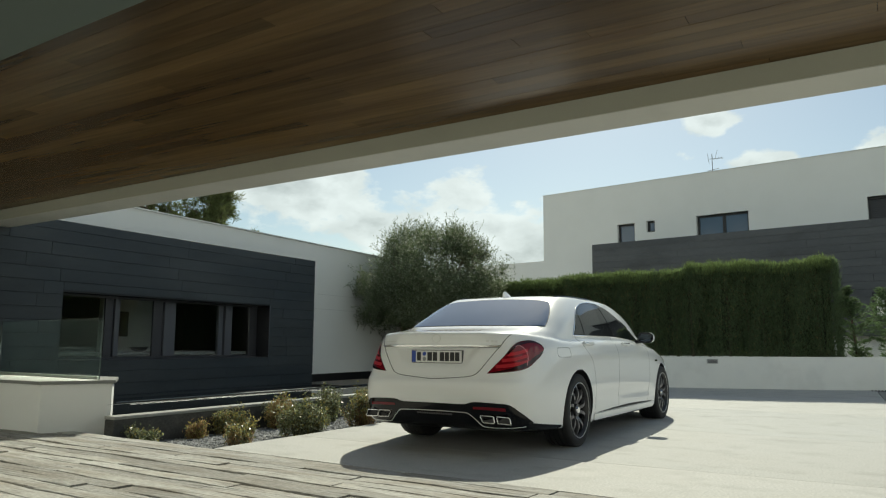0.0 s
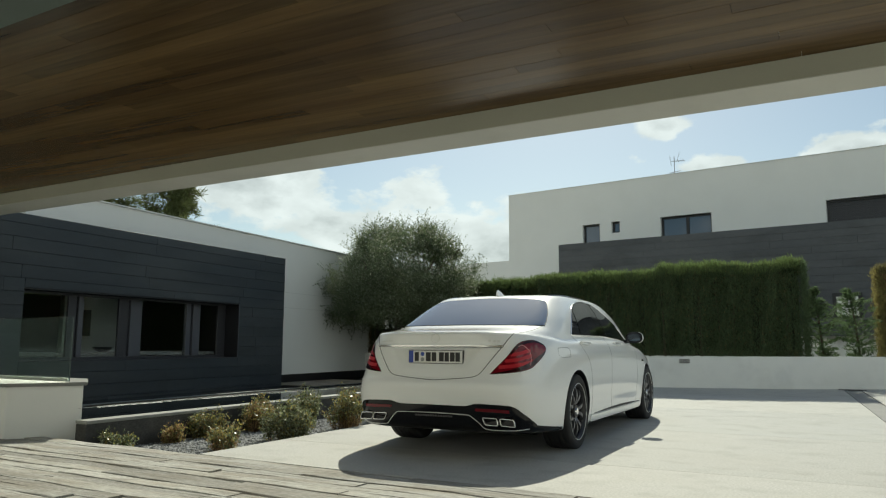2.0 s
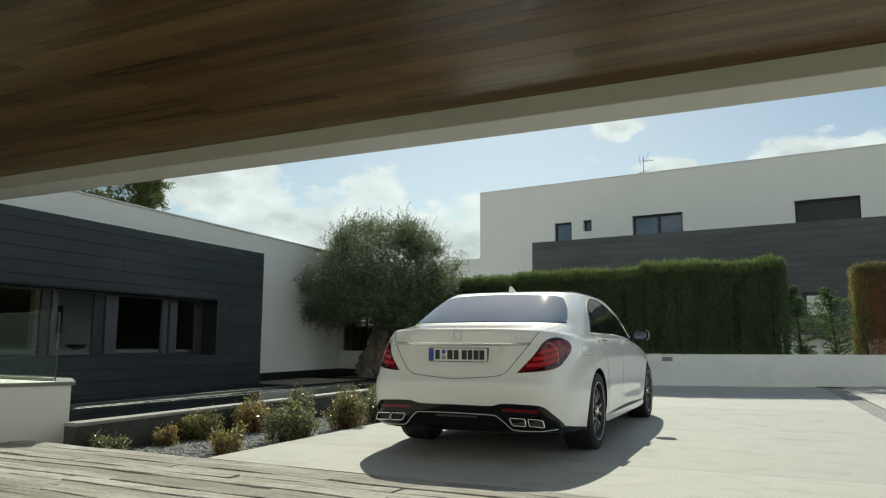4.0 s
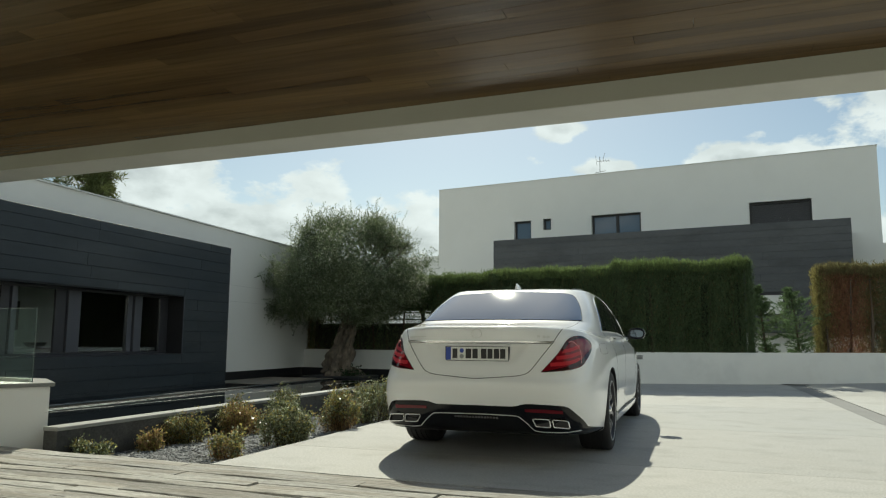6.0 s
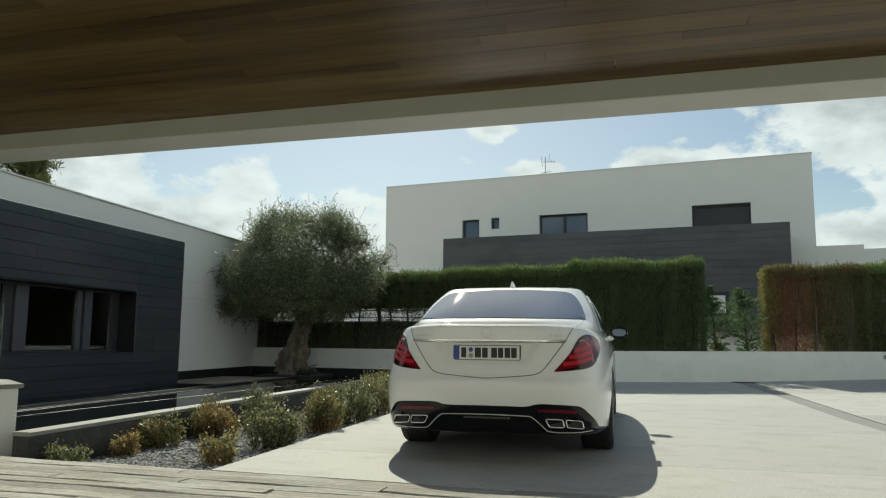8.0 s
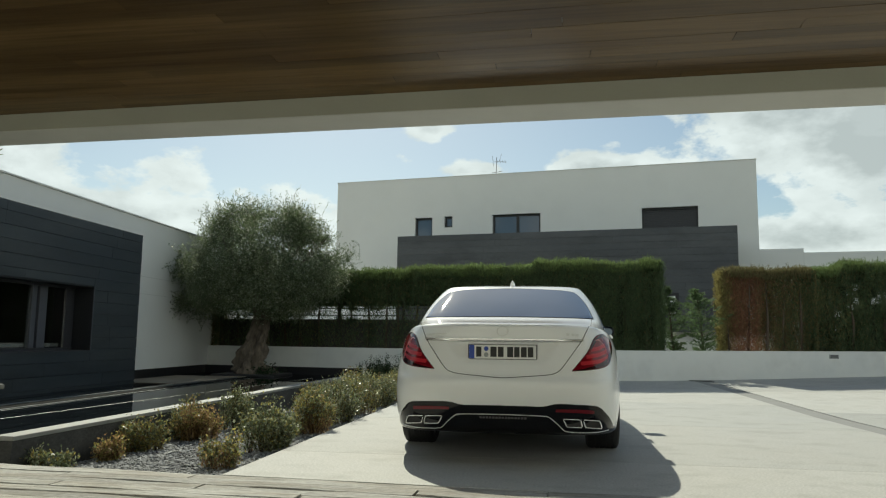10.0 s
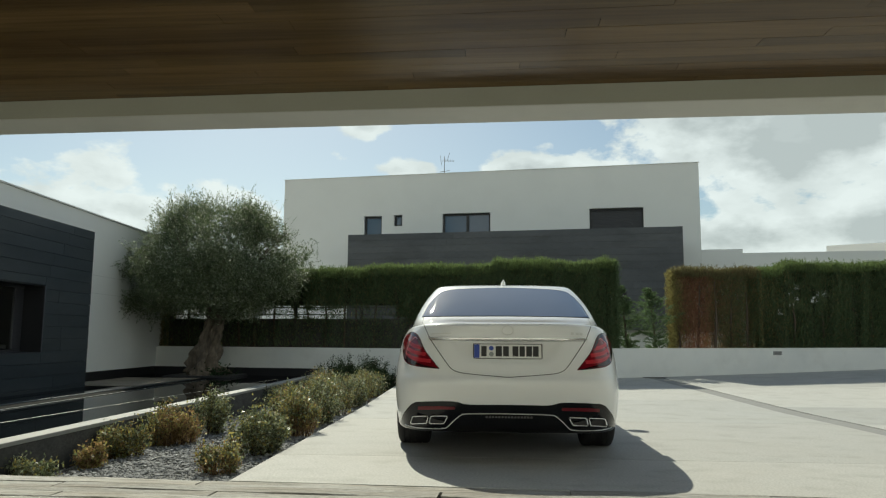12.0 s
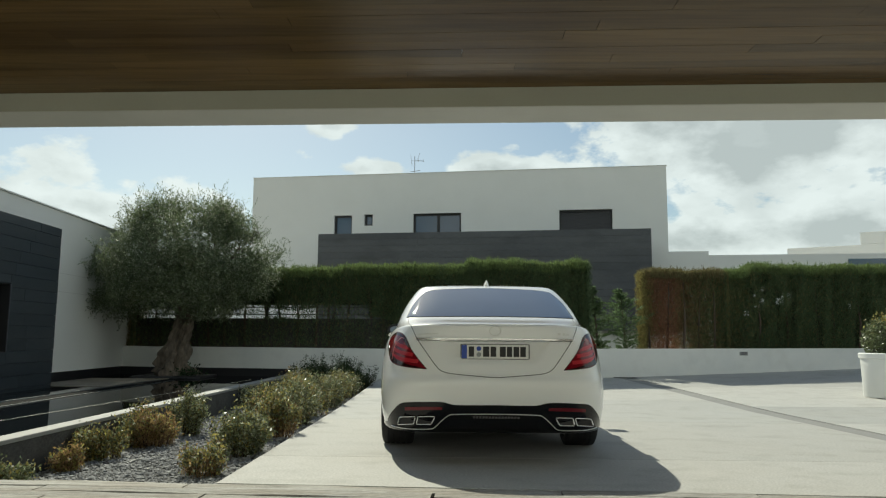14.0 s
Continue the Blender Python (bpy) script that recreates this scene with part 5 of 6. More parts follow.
            part("bright_insert", patch(way, [(y - 0.12, 0.958), (y + 0.12, 0.957)], [(y - 0.12, 0.964), (y + 0.12, 0.963)], 0.034, 0.004, 10, 1), CHROME, handle)
    part("filler_flap", bead(RIGHT, [(0.74, 0.925), (0.93, 0.930), (0.99, 0.92), (0.995, 0.87), (0.97, 0.845), (0.85, 0.842), (0.745, 0.845), (0.72, 0.87), (0.74, 0.925)], 0.0016, -0.0006, 60, True), SEAM_OR_SHADE, car)
    part("badge", patch(RIGHT, [(3.93, 0.755), (4.07, 0.752)], [(3.93, 0.775), (4.07, 0.772)], 0.004, 0.004, 6, 2), CHROME, car, "small chrome lettering bar")
    for s in (-1, 1):
        bm = bmesh.new()
        bmesh.ops.create_uvsphere(bm, u_segments=28, v_segments=16, radius=1.0)
        for v in bm.verts:
            c = v.co
            v.co = Vector((math.copysign(abs(c.x) ** 0.75, c.x) * 0.115, (c.y if c.y > 0 else c.y * 0.25) * 0.12, math.copysign(abs(c.z) ** 0.8, c.z) * 0.072))
        mirror = part("wing_mirror", bm, PAINT, car, "white wing mirror with a black bezel", smooth=True)
        mirror.matrix_basis = pose(1.01 * s, 3.33, 1.045) @ Matrix.Diagonal((0.86, 0.9, 0.92, 1))
        face = bmesh.new()
        bmesh.ops.create_circle(face, cap_ends=True, segments=32, radius=1.0)
        for v in face.verts:
            c = v.co
            v.co = Vector((math.copysign(abs(c.x) ** 0.75, c.x) * 0.09, -0.042, math.copysign(abs(c.y) ** 0.8, c.y) * 0.052))
        ringp = [v.co.copy() for v in face.verts]
        ext = bmesh.ops.extrude_face_region(face, geom=face.faces[:])
        for v in ext["geom"]:
            if isinstance(v, bmesh.types.BMVert):
                v.co.y += 0.028
        bmesh.ops.recalc_face_normals(face, faces=face.faces[:])
        part("mirror_glass", face, MIRROR, mirror, "mirror glass dimmed to suggest a dark reflection")
        part("bright_edge", tube([Vector((p.x * 1.13, p.y + 0.006, p.z * 1.15)) for p in ringp], 0.015, 6, closed=True), GLOSS_BLACK, mirror, "black bezel")
        part("stalk", tube([(-0.09 * s, 0.02, -0.045), (-0.17 * s, 0.03, -0.06)], [0.03, 0.022], 10), GLOSS_BLACK, mirror)
    for s in (-1, 1):
        part("roof_moulding", bead(ABOVE, [(0.545 * s, 1.52), (0.575 * s, 1.9), (0.58 * s, 2.5), (0.57 * s, 3.05)], 0.010, 0.001, 40), GLOSS_BLACK, car, "black roof moulding")
    fin = bmesh.new()
    for k in range(9):
        t = k / 8
        h = 0.008 + 0.052 * math.sin(math.pi * min(1, (1 - t) * 0.62)) ** 1.6 if t < 1 else 0.004
        w = 0.030 * math.sin(math.pi * (0.12 + 0.8 * t)) + 0.004
        for a, b in ((-w, -0.02), (-w * 0.6, h * 0.5), (0, h), (w * 0.6, h * 0.5), (w, -0.02)):
            fin.verts.new((a, t * 0.19, b))
    fin.verts.ensure_lookup_table()
    for k in range(8):
        for j in range(4):
            fin.faces.new([fin.verts[n] for n in (k * 5 + j, k * 5 + j + 1, k * 5 + j + 6, k * 5 + j + 5)])
    fin.faces.new([fin.verts[n] for n in range(5)])
    bmesh.ops.recalc_face_normals(fin, faces=fin.faces[:])
    ob = part("roof_fin", fin, PAINT, car, "white aerial fin on the roof", smooth=True)
    ob.matrix_basis = pose(0, 1.46, laid(ABOVE, 0, 1.5, 0).z + 0.002, 4, 0, 0)
    add_wheels(car)


# The dark tint stands in for dark surroundings reflected by the mirror.
MIRROR = gloss("mirror_face", (0.09, 0.115, 0.15), 0.02, 1.0)


BODY_TREE = []
build_car()

# ---- plants ----
def leaf_object(name, centres, ways, length, width, mat, parent=None, label="", curl=0.15, seed=1):
    """One mesh of many small four-cornered leaves."""
    rng = np.random.default_rng(seed)
    c, d = np.asarray(centres, float), np.asarray(ways, float)
    d /= np.linalg.norm(d, axis=1, keepdims=True) + 1e-9
    n = len(c)
    other = rng.normal(size=(n, 3))
    side = np.cross(d, other)
    side /= np.linalg.norm(side, axis=1, keepdims=True) + 1e-9
    up = np.cross(side, d)
    ln = (length * rng.uniform(0.6, 1.35, n))[:, None]
    wd = (width * rng.uniform(0.7, 1.3, n))[:, None]
    base, tip = c - d * ln * 0.5, c + d * ln * 0.5 - up * ln * curl
    a, b = c + side * wd * 0.5 + up * wd * 0.2, c - side * wd * 0.5 + up * wd * 0.2
    verts = np.stack([base, a, tip, b], 1).reshape(-1, 3)
    me = bpy.data.meshes.new(name)
    me.vertices.add(4 * n)
    me.vertices.foreach_set("co", verts.ravel())
    me.loops.add(4 * n)
    me.loops.foreach_set("vertex_index", np.arange(4 * n))
    me.polygons.add(n)
    me.polygons.foreach_set("loop_start", np.arange(n) * 4)
    me.polygons.foreach_set("loop_total", np.full(n, 4))
    me.update(calc_edges=True)
    me.materials.append(mat)
    ob = new(name, me)
    ob.parent = parent
    return tagged(ob, label)


OLIVE = leaf("olive_leaf", (0.118, 0.15, 0.074), 0.42, 0.42, 0.45, 0.5)
OLIVE_PALE = leaf("olive_leaf_underside", (0.39, 0.42, 0.31), 0.45, 0.5, 0.3)
CYPRESS = leaf("hedge_needle_spray", (0.098, 0.138, 0.066), 0.46, 0.65, 0.35, 0.3)
CYPRESS_TIP = leaf("young_hedge_tip", (0.15, 0.20, 0.075), 0.5, 0.65, 0.35, 0.3)
CYPRESS_RED = leaf("dried_hedge_spray", (0.30, 0.155, 0.10), 0.5, 0.8, 0.4, 0.1)
CYPRESS_BROWN = leaf("browned_hedge_spray", (0.20, 0.17, 0.08), 0.45, 0.8, 0.45, 0.1)
CYPRESS_GOLD = leaf("golden_hedge_spray", (0.26, 0.225, 0.09), 0.45, 0.8, 0.35, 0.1)
PINE = leaf("pine_needles", (0.125, 0.145, 0.055), 0.35, 0.6, 0.4, 0.2)
SHRUB = leaf("shrub_leaf", (0.14, 0.165, 0.08), 0.27, 0.34, 0.55, 0.6)
SHRUB_PALE = leaf("pale_shrub_leaf", (0.36, 0.39, 0.26), 0.3, 0.34, 0.35, 0.6)
SHRUB_YELLOW = leaf("yellow_green_shrub_leaf", (0.32, 0.275, 0.095), 0.42, 0.5, 0.45, 0.4)
SHRUB_RUST = leaf("rusty_shrub_leaf", (0.32, 0.21, 0.105), 0.4, 0.55, 0.4, 0.3)
DEEP = leaf("deep_green_leaf", (0.026, 0.046, 0.02), 0.12, 0.65, 0.5, 0.12)
BAMBOO = leaf("light_conifer_spray", (0.12, 0.175, 0.08), 0.45, 0.6, 0.45, 0.3)
BARK = material("olive_bark", (0.17, 0.138, 0.105), 0.95, var=0.4, scale=4, fine=20, bump=0.03, tint=(0.085, 0.07, 0.055), stretch=(1, 1, 0.35), coarse_bump=0.06, grain=1.6)
TWIG = material("brown_twig", (0.085, 0.06, 0.042), 0.9, var=0.25)
SOIL = material("dark_soil", (0.12, 0.115, 0.11), 0.95, var=0.3, scale=4, fine=40, bump=0.01)


def hedge(name, label, x0, x1, tops, mix, seed, depth=0.75, thin=(), low=0.72, dense=1.0, cored=True, deep=0.07, airy=0.0):
    """A clipped hedge along the boundary wall: tops gives the height along x, mix the leaf materials along x."""
    rng = np.random.default_rng(seed)
    thing_ob = thing(name, label, "hedge")

    def top_at(x):
        xs, zs = zip(*tops)
        return np.interp(x, xs, zs)

    def front(x):
        return np.array([wall_line(v) for v in np.atleast_1d(x)]) + 0.12

    long = x1 - x0
    # Dark boxes paint the inner shade; no daylight passes where the hedge is dense.
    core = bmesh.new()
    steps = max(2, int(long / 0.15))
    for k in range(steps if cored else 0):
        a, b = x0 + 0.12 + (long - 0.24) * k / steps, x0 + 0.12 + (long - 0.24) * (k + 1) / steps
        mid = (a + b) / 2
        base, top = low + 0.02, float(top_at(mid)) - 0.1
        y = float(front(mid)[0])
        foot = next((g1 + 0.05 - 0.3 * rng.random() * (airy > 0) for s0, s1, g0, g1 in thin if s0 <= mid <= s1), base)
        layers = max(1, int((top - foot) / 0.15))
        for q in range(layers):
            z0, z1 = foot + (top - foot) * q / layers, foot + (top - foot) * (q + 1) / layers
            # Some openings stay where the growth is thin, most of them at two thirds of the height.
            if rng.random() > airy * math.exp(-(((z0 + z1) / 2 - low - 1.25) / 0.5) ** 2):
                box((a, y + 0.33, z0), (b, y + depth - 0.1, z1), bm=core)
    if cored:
        part("shade_core", core, HEDGE_CORE, thing_ob)
    else:
        core.free()
    n = int(long * 17000 * dense)
    x = rng.uniform(x0, x1, n)
    h = rng.random(n)
    z = low + 0.02 + h * (top_at(x) - low)
    lump = 0.04 * np.sin(x * 3.1 + z * 2.3) + 0.12 * np.abs(np.sin(x * 4.6 + 0.5 * np.sin(z * 2.2))) ** 1.5 + 0.03 * np.sin(x * 15.7 - z * 2.1)
    y = front(x) + np.abs(rng.normal(0, deep, n)) + lump + 0.05
    way = np.stack([rng.normal(0, 0.45, n), -np.abs(rng.normal(0.35, 0.3, n)), np.abs(rng.normal(0.8, 0.4, n))], 1)
    keep = np.ones(n, bool)
    for s0, s1, g0, g1 in thin:
        inside = (x > s0) & (x < s1) & (z > g0 + 0.05 * np.sin(x * 4)) & (z < g1 + 0.08 * np.sin(x * 2.3 + 1))
        keep &= ~(inside & (rng.random(n) < (0.66 if cored else 0.5)))
    # Upright stems leave darker streaks with fewer sprays in the lower half.
    streak = (np.sin(x * 11.0) + np.sin(x * 17.3 + 1.0)) * 0.5
    keep &= ~((streak > 0.55) & (h < 0.75) & (rng.random(n) < (0.6 if cored else 0.3)))
    x, y, z, way, h = x[keep], y[keep], z[keep], way[keep], h[keep]
    used = np.zeros(len(x), bool)
    for q, (mat, weights) in enumerate(mix):
        xs, ws = zip(*weights)
        mine = ~used & (rng.random(len(x)) < np.interp(x + rng.normal(0, 0.12, len(x)), xs, ws))
        used |= mine
        if mine.any():
            leaf_object("foliage", np.stack([x, y, z], 1)[mine], way[mine], 0.07, 0.0105, mat, thing_ob, seed=seed + q)
    # Top growth with lighter young tips and an uneven edge.
    m = int(long * 5600)
    tx = rng.uniform(x0, x1, m)
    ty = front(tx) + rng.uniform(0.02, depth, m)
    bumps = 0.05 * np.sin(tx * 2.1) + 0.04 * np.sin(tx * 5.3 + 2) + 0.03 * np.sin(tx * 13.1)
    tz = top_at(tx) + rng.uniform(-0.16, 0.05, m) + bumps * 0.4 + np.abs(rng.normal(0, 0.03, m))
    tway = np.stack([rng.normal(0, 0.3, m), rng.normal(0, 0.3, m), np.full(m, 1.0)], 1)
    leaf_object("top_growth", np.stack([tx, ty, tz], 1), tway, 0.085, 0.011, TIPS.get(name, CYPRESS_TIP), thing_ob, seed=seed + 9)
    # Single wisps that stand above the clipped line.
    wx, wz, runs = [], [], []
    for c in rng.uniform(x0 + 0.1, x1 - 0.1, int(long * 15)):
        k = int(rng.integers(10, 26))
        runs.append(k)
        wx.append(c + rng.normal(0, 0.022, k))
        wz.append(rng.random(k) * rng.uniform(0.08, 0.2))
    wx, wz = np.concatenate(wx), np.concatenate(wz)
    wy = front(wx) + np.repeat(rng.uniform(0.03, depth - 0.1, len(runs)), runs)
    spray = leaf_object("upright_spray", np.stack([wx, wy, top_at(wx) + wz - 0.02], 1), np.stack([rng.normal(0, 0.25, len(wx)), rng.normal(0, 0.25, len(wx)), np.ones(len(wx))], 1), 0.075, 0.010, TIPS.get(name, CYPRESS_TIP), thing_ob, seed=seed + 11)
    tagged(spray, kind="stuff")
    # Ends.
    for xe, s in ((x0, -1), (x1, 1)):
        k = int(depth * 2.0 * 5000)
        ez = low + rng.random(k) * (float(top_at(xe)) - low)
        ex = xe + s * (np.abs(rng.normal(0, 0.05, k)) - 0.05)
        ey = float(front(xe)[0]) + rng.uniform(0, depth, k)
        leaf_object("end_growth", np.stack([ex, ey, ez], 1), np.stack([s * np.abs(rng.normal(0.4, 0.3, k)), rng.normal(0, 0.4, k), np.full(k, 0.8)], 1), 0.065, 0.012, CYPRESS if s > 0 else CYPRESS_GOLD if name in TIPS else mix[0][0], thing_ob, seed=seed + 20 + s)
    # Stems.
    stems = bmesh.new()
    xk = x0 + 0.2
    r = random.Random(seed)
    while xk < x1 - 0.1:
        yb = float(front(xk)[0]) + (0.2 if name in TIPS else 0.3)
        tube([(xk, yb, low - 0.3), (xk + r.uniform(-0.05, 0.05), yb + r.uniform(-0.1, 0.05), low + 0.7), (xk + r.uniform(-0.1, 0.1), yb, float(top_at(xk)) - 0.25)], [0.034, 0.026, 0.014], 6, stems)
        xk += r.uniform(0.28, 0.5)
    part("stem", stems, TWIG, thing_ob, "brown upright stems")
    return thing_ob


TIPS = {}
# Near-black colour of the core boxes, for the shade between the sprays.
HEDGE_CORE = material("hedge_inner_shade", (0.028, 0.034, 0.017), 0.95, var=0.3, scale=5)
hedge("hedge", "tall clipped green cypress hedge above the wall", -7.72, 2.79, [(-7.5, 2.40), (-3.7, 2.42), (-2.0, 2.46), (-0.1, 2.50), (0.05, 2.60), (1.3, 2.61), (2.2, 2.62), (2.35, 2.70), (2.79, 2.70)],
      [(CYPRESS_BROWN, [(-7, 0.05), (-3.2, 0.12), (0, 0.05), (3, 0.05)]), (CYPRESS, [(-8, 1.0), (4, 1.0)])], 31, thin=((-7.8, -2.2, 1.36, 1.62), (-7.8, -1.6, 0.7, 1.36)))
TIPS["browning_hedge"] = leaf("olive_brown_hedge_tip", (0.17, 0.15, 0.075), 0.45, 0.8, 0.4, 0.1)
hedge("browning_hedge", "clipped hedge with dried rust-red sprays beside the gap", 4.08, 6.2, [(4.08, 2.52), (6.2, 2.57)],
      [(CYPRESS_GOLD, [(4.05, 1.0), (4.2, 0.7), (4.32, 0.0), (6.2, 0.0)]), (CYPRESS_RED, [(4.05, 0.0), (4.2, 0.1), (4.38, 0.88), (4.9, 0.85), (5.15, 0.2), (6.2, 0.05)]), (CYPRESS_BROWN, [(4.0, 1.0), (5.2, 0.75), (5.6, 0.45), (6.2, 0.3)]), (CYPRESS, [(4, 1.0), (7, 1.0)])], 57, thin=((4.25, 5.3, 0.7, 1.15),), depth=0.6, dense=2.5, cored=False, deep=0.2)
hedge("hedge", "tall dark green clipped hedge behind the wall", 6.2, 14.8, [(6.2, 2.57), (6.8, 2.60), (6.95, 2.74), (9.0, 2.76), (10.0, 2.80), (14.8, 2.9)],
      [(CYPRESS_BROWN, [(6.2, 0.4), (7.2, 0.12), (14.8, 0.06)]), (CYPRESS, [(6, 1.0), (15, 1.0)])], 83, dense=1.2, deep=0.13, airy=0.3)


def build_fence():
    fence = thing("garden_fence", "dark woven garden fence with rails behind the hedge", "fence")
    ys = [wall_line(-7.6) + 0.42, wall_line(-1.4) + 0.42]
    at = lambda x: ys[0] + (ys[1] - ys[0]) * (x + 7.6) / 6.2
    x = -7.6
    while x < -1.5:
        part("panel", slab((x + 0.02, at(x)), (x + 1.53, at(x + 1.55)), 0.03, 0.5, 1.36), FENCE, fence, "dark brown woven panel")
        part("post", slab((x - 0.03, at(x) - 0.03), (x + 0.03, at(x) - 0.03), 0.06, 0.3, 1.85), FENCE, fence)
        x += 1.55
    for z in (1.44, 1.60, 1.78):
        part("rail", slab((-7.6, at(-7.6)), (-1.4, at(-1.4)), 0.025, z, z + 0.022), FENCE, fence)


FENCE = material("dark_fence", (0.058, 0.054, 0.045), 0.9, var=0.3, scale=6, fine=80)
build_fence()


# ---- olive tree ----
def build_olive():
    tree = thing("olive_tree", "old olive tree with a gnarled trunk beside the pool", "tree", at=(-6.1, 9.75, 0.1))
    r = random.Random(5)
    bm = bmesh.new()
    rings, sides = 44, 40
    verts = []
    for k in range(rings):
        t = k / (rings - 1)
        z = -0.1 + t * 1.5
        flare = 0.36 * math.exp(-t * 3.0) + 0.13
        cx = -0.05 + 0.17 * t + 0.07 * math.sin(t * 6.0 + 2.6)
        row = []
        for s in range(sides):
            a = 2 * math.pi * s / sides
            twist = a + t * 1.6
            lump = 1 + 0.16 * math.sin(twist * 3) + 0.10 * math.sin(twist * 5 + 1.2) + 0.6 * noise.noise(Vector((math.cos(a) * 2.4, math.sin(a) * 2.4, t * 6))) + 0.28 * noise.noise(Vector((math.cos(a) * 6, math.sin(a) * 6, t * 14)))
            row.append(bm.verts.new((cx + flare * lump * math.cos(a), flare * lump * math.sin(a), z)))
        verts.append(row)
    for a, b in zip(verts, verts[1:]):
        for s in range(sides):
            bm.faces.new((a[s], a[(s + 1) % sides], b[(s + 1) % sides], b[s]))
    bm.faces.new(verts[-1])
    bmesh.ops.recalc_face_normals(bm, faces=bm.faces[:])
    part("trunk", bm, BARK, tree, "twisted grey-brown trunk", smooth=True)
    limbs = bmesh.new()
    for k in range(13):
        a = 2 * math.pi * k / 13 + r.uniform(-0.2, 0.2)
        out, up = r.uniform(0.6, 1.3), r.uniform(0.8, 1.7)
        p0 = Vector((0.1, 0, 1.25))
        p1 = p0 + Vector((math.cos(a) * out * 0.35, math.sin(a) * out * 0.35, up * 0.45))
        p2 = p0 + Vector((math.cos(a) * out, math.sin(a) * out, up))
        tube([p0, p0.lerp(p1, 0.5) + Vector((0, 0, 0.08)), p1, p1.lerp(p2, 0.5) + Vector((r.uniform(-0.1, 0.1), r.uniform(-0.1, 0.1), 0.05)), p2], [0.12, 0.085, 0.06, 0.035, 0.015], 7, limbs)
        for q in range(4):
            e = p2 + Vector((r.uniform(-0.4, 0.4), r.uniform(-0.4, 0.4), r.uniform(-0.3, 0.4)))
            tube([p1.lerp(p2, 0.3 + 0.15 * q), e], [0.022, 0.006], 5, limbs)
    part("limb", limbs, BARK, tree, "branching limbs")
    # Crown: leafy twigs grouped into overlapping clumps of different size.
    rng = np.random.default_rng(77)
    clumps = []
    heights = (1.3, 1.42, 1.66, 2.0, 2.45, 2.85, 3.2, 3.45, 3.65)
    west = (-1.35, -1.78, -2.02, -2.04, -1.95, -1.68, -1.22, -0.9, -0.5)
    east = (0.8, 1.2, 1.74, 1.92, 1.9, 1.78, 1.36, 0.9, 0.55)
    while len(clumps) < 370:
        z = rng.uniform(1.34, 3.55) if len(clumps) < 265 else rng.uniform(1.38, 2.4)
        lo, hi = np.interp(z, heights, west), np.interp(z, heights, east)
        a = rng.uniform(0, 2 * math.pi)
        rad = rng.random() ** 0.33 * 0.97
        p = np.array([(lo + hi) / 2 + (hi - lo) / 2 * rad * math.cos(a), (hi - lo) * 0.44 * rad * math.sin(a), z])
        if abs(p[0]) < 0.3 and z > 3.4 or noise.noise(Vector(p * 1.7)) > 0.22:
            continue
        clumps.append(p + np.array([0.05, 0, 0]))
    clumps += [np.array(c) for c in ((2.0, 0.1, 2.62), (1.9, 0.0, 2.5), (1.85, 0.1, 2.1), (-1.2, 0.1, 3.3), (-0.9, -0.1, 3.5), (1.2, 0.0, 3.3), (-1.7, -0.2, 1.7), (-0.55, 0, 3.62), (-0.4, 0.1, 3.58), (0.7, 0, 3.52), (0.8, 0.1, 3.42))]
    pos, way = [], []
    for c in clumps:
        size = rng.uniform(0.14, 0.30)
        for _ in range(int(rng.uniform(26, 44))):
            d = rng.normal(size=3)
            d /= np.linalg.norm(d)
            d[2] += 0.75 if c[2] > 2.7 else 0.25
            start = c + rng.normal(0, size * 0.45, 3)
            long = rng.uniform(0.16, 0.36)
            k = 19
            t = np.linspace(0, 1, k)[:, None]
            line = start + d * long * t + np.array([0, 0, -0.05]) * t**2
            pos.append(line + rng.normal(0, 0.012, (k, 3)))
            side = rng.normal(size=(k, 3)) * 0.8
            way.append(d + side)
    pos, way = np.concatenate(pos), np.concatenate(way)
    pale = rng.random(len(pos)) < 0.2
    leaf_object("crown", pos[~pale], way[~pale], 0.052, 0.0125, OLIVE, tree, "dense crown of small grey-green leaves", seed=3)
    leaf_object("crown", pos[pale], way[pale], 0.05, 0.012, OLIVE_PALE, tree, "silvery leaf undersides", seed=4)
    # Ivy and low growth at the foot.
    n = 420
    p = np.stack([rng.normal(0.22, 0.2, n), rng.normal(-0.15, 0.15, n), 0.05 + np.abs(rng.normal(0, 0.08, n))], 1)
    leaf_object("undergrowth", p, rng.normal(size=(n, 3)) + np.array([0, 0, 0.6]), 0.06, 0.03, DEEP, tree, "low green growth at the foot", seed=6)


build_olive()


# ---- planting bed ----
def bed_z(x):
    """The bed falls from the driveway to the foot of the pool wall."""
    return -0.07 - 0.105 * min(1.0, max(0.0, (-1.9 - x) / 1.6))


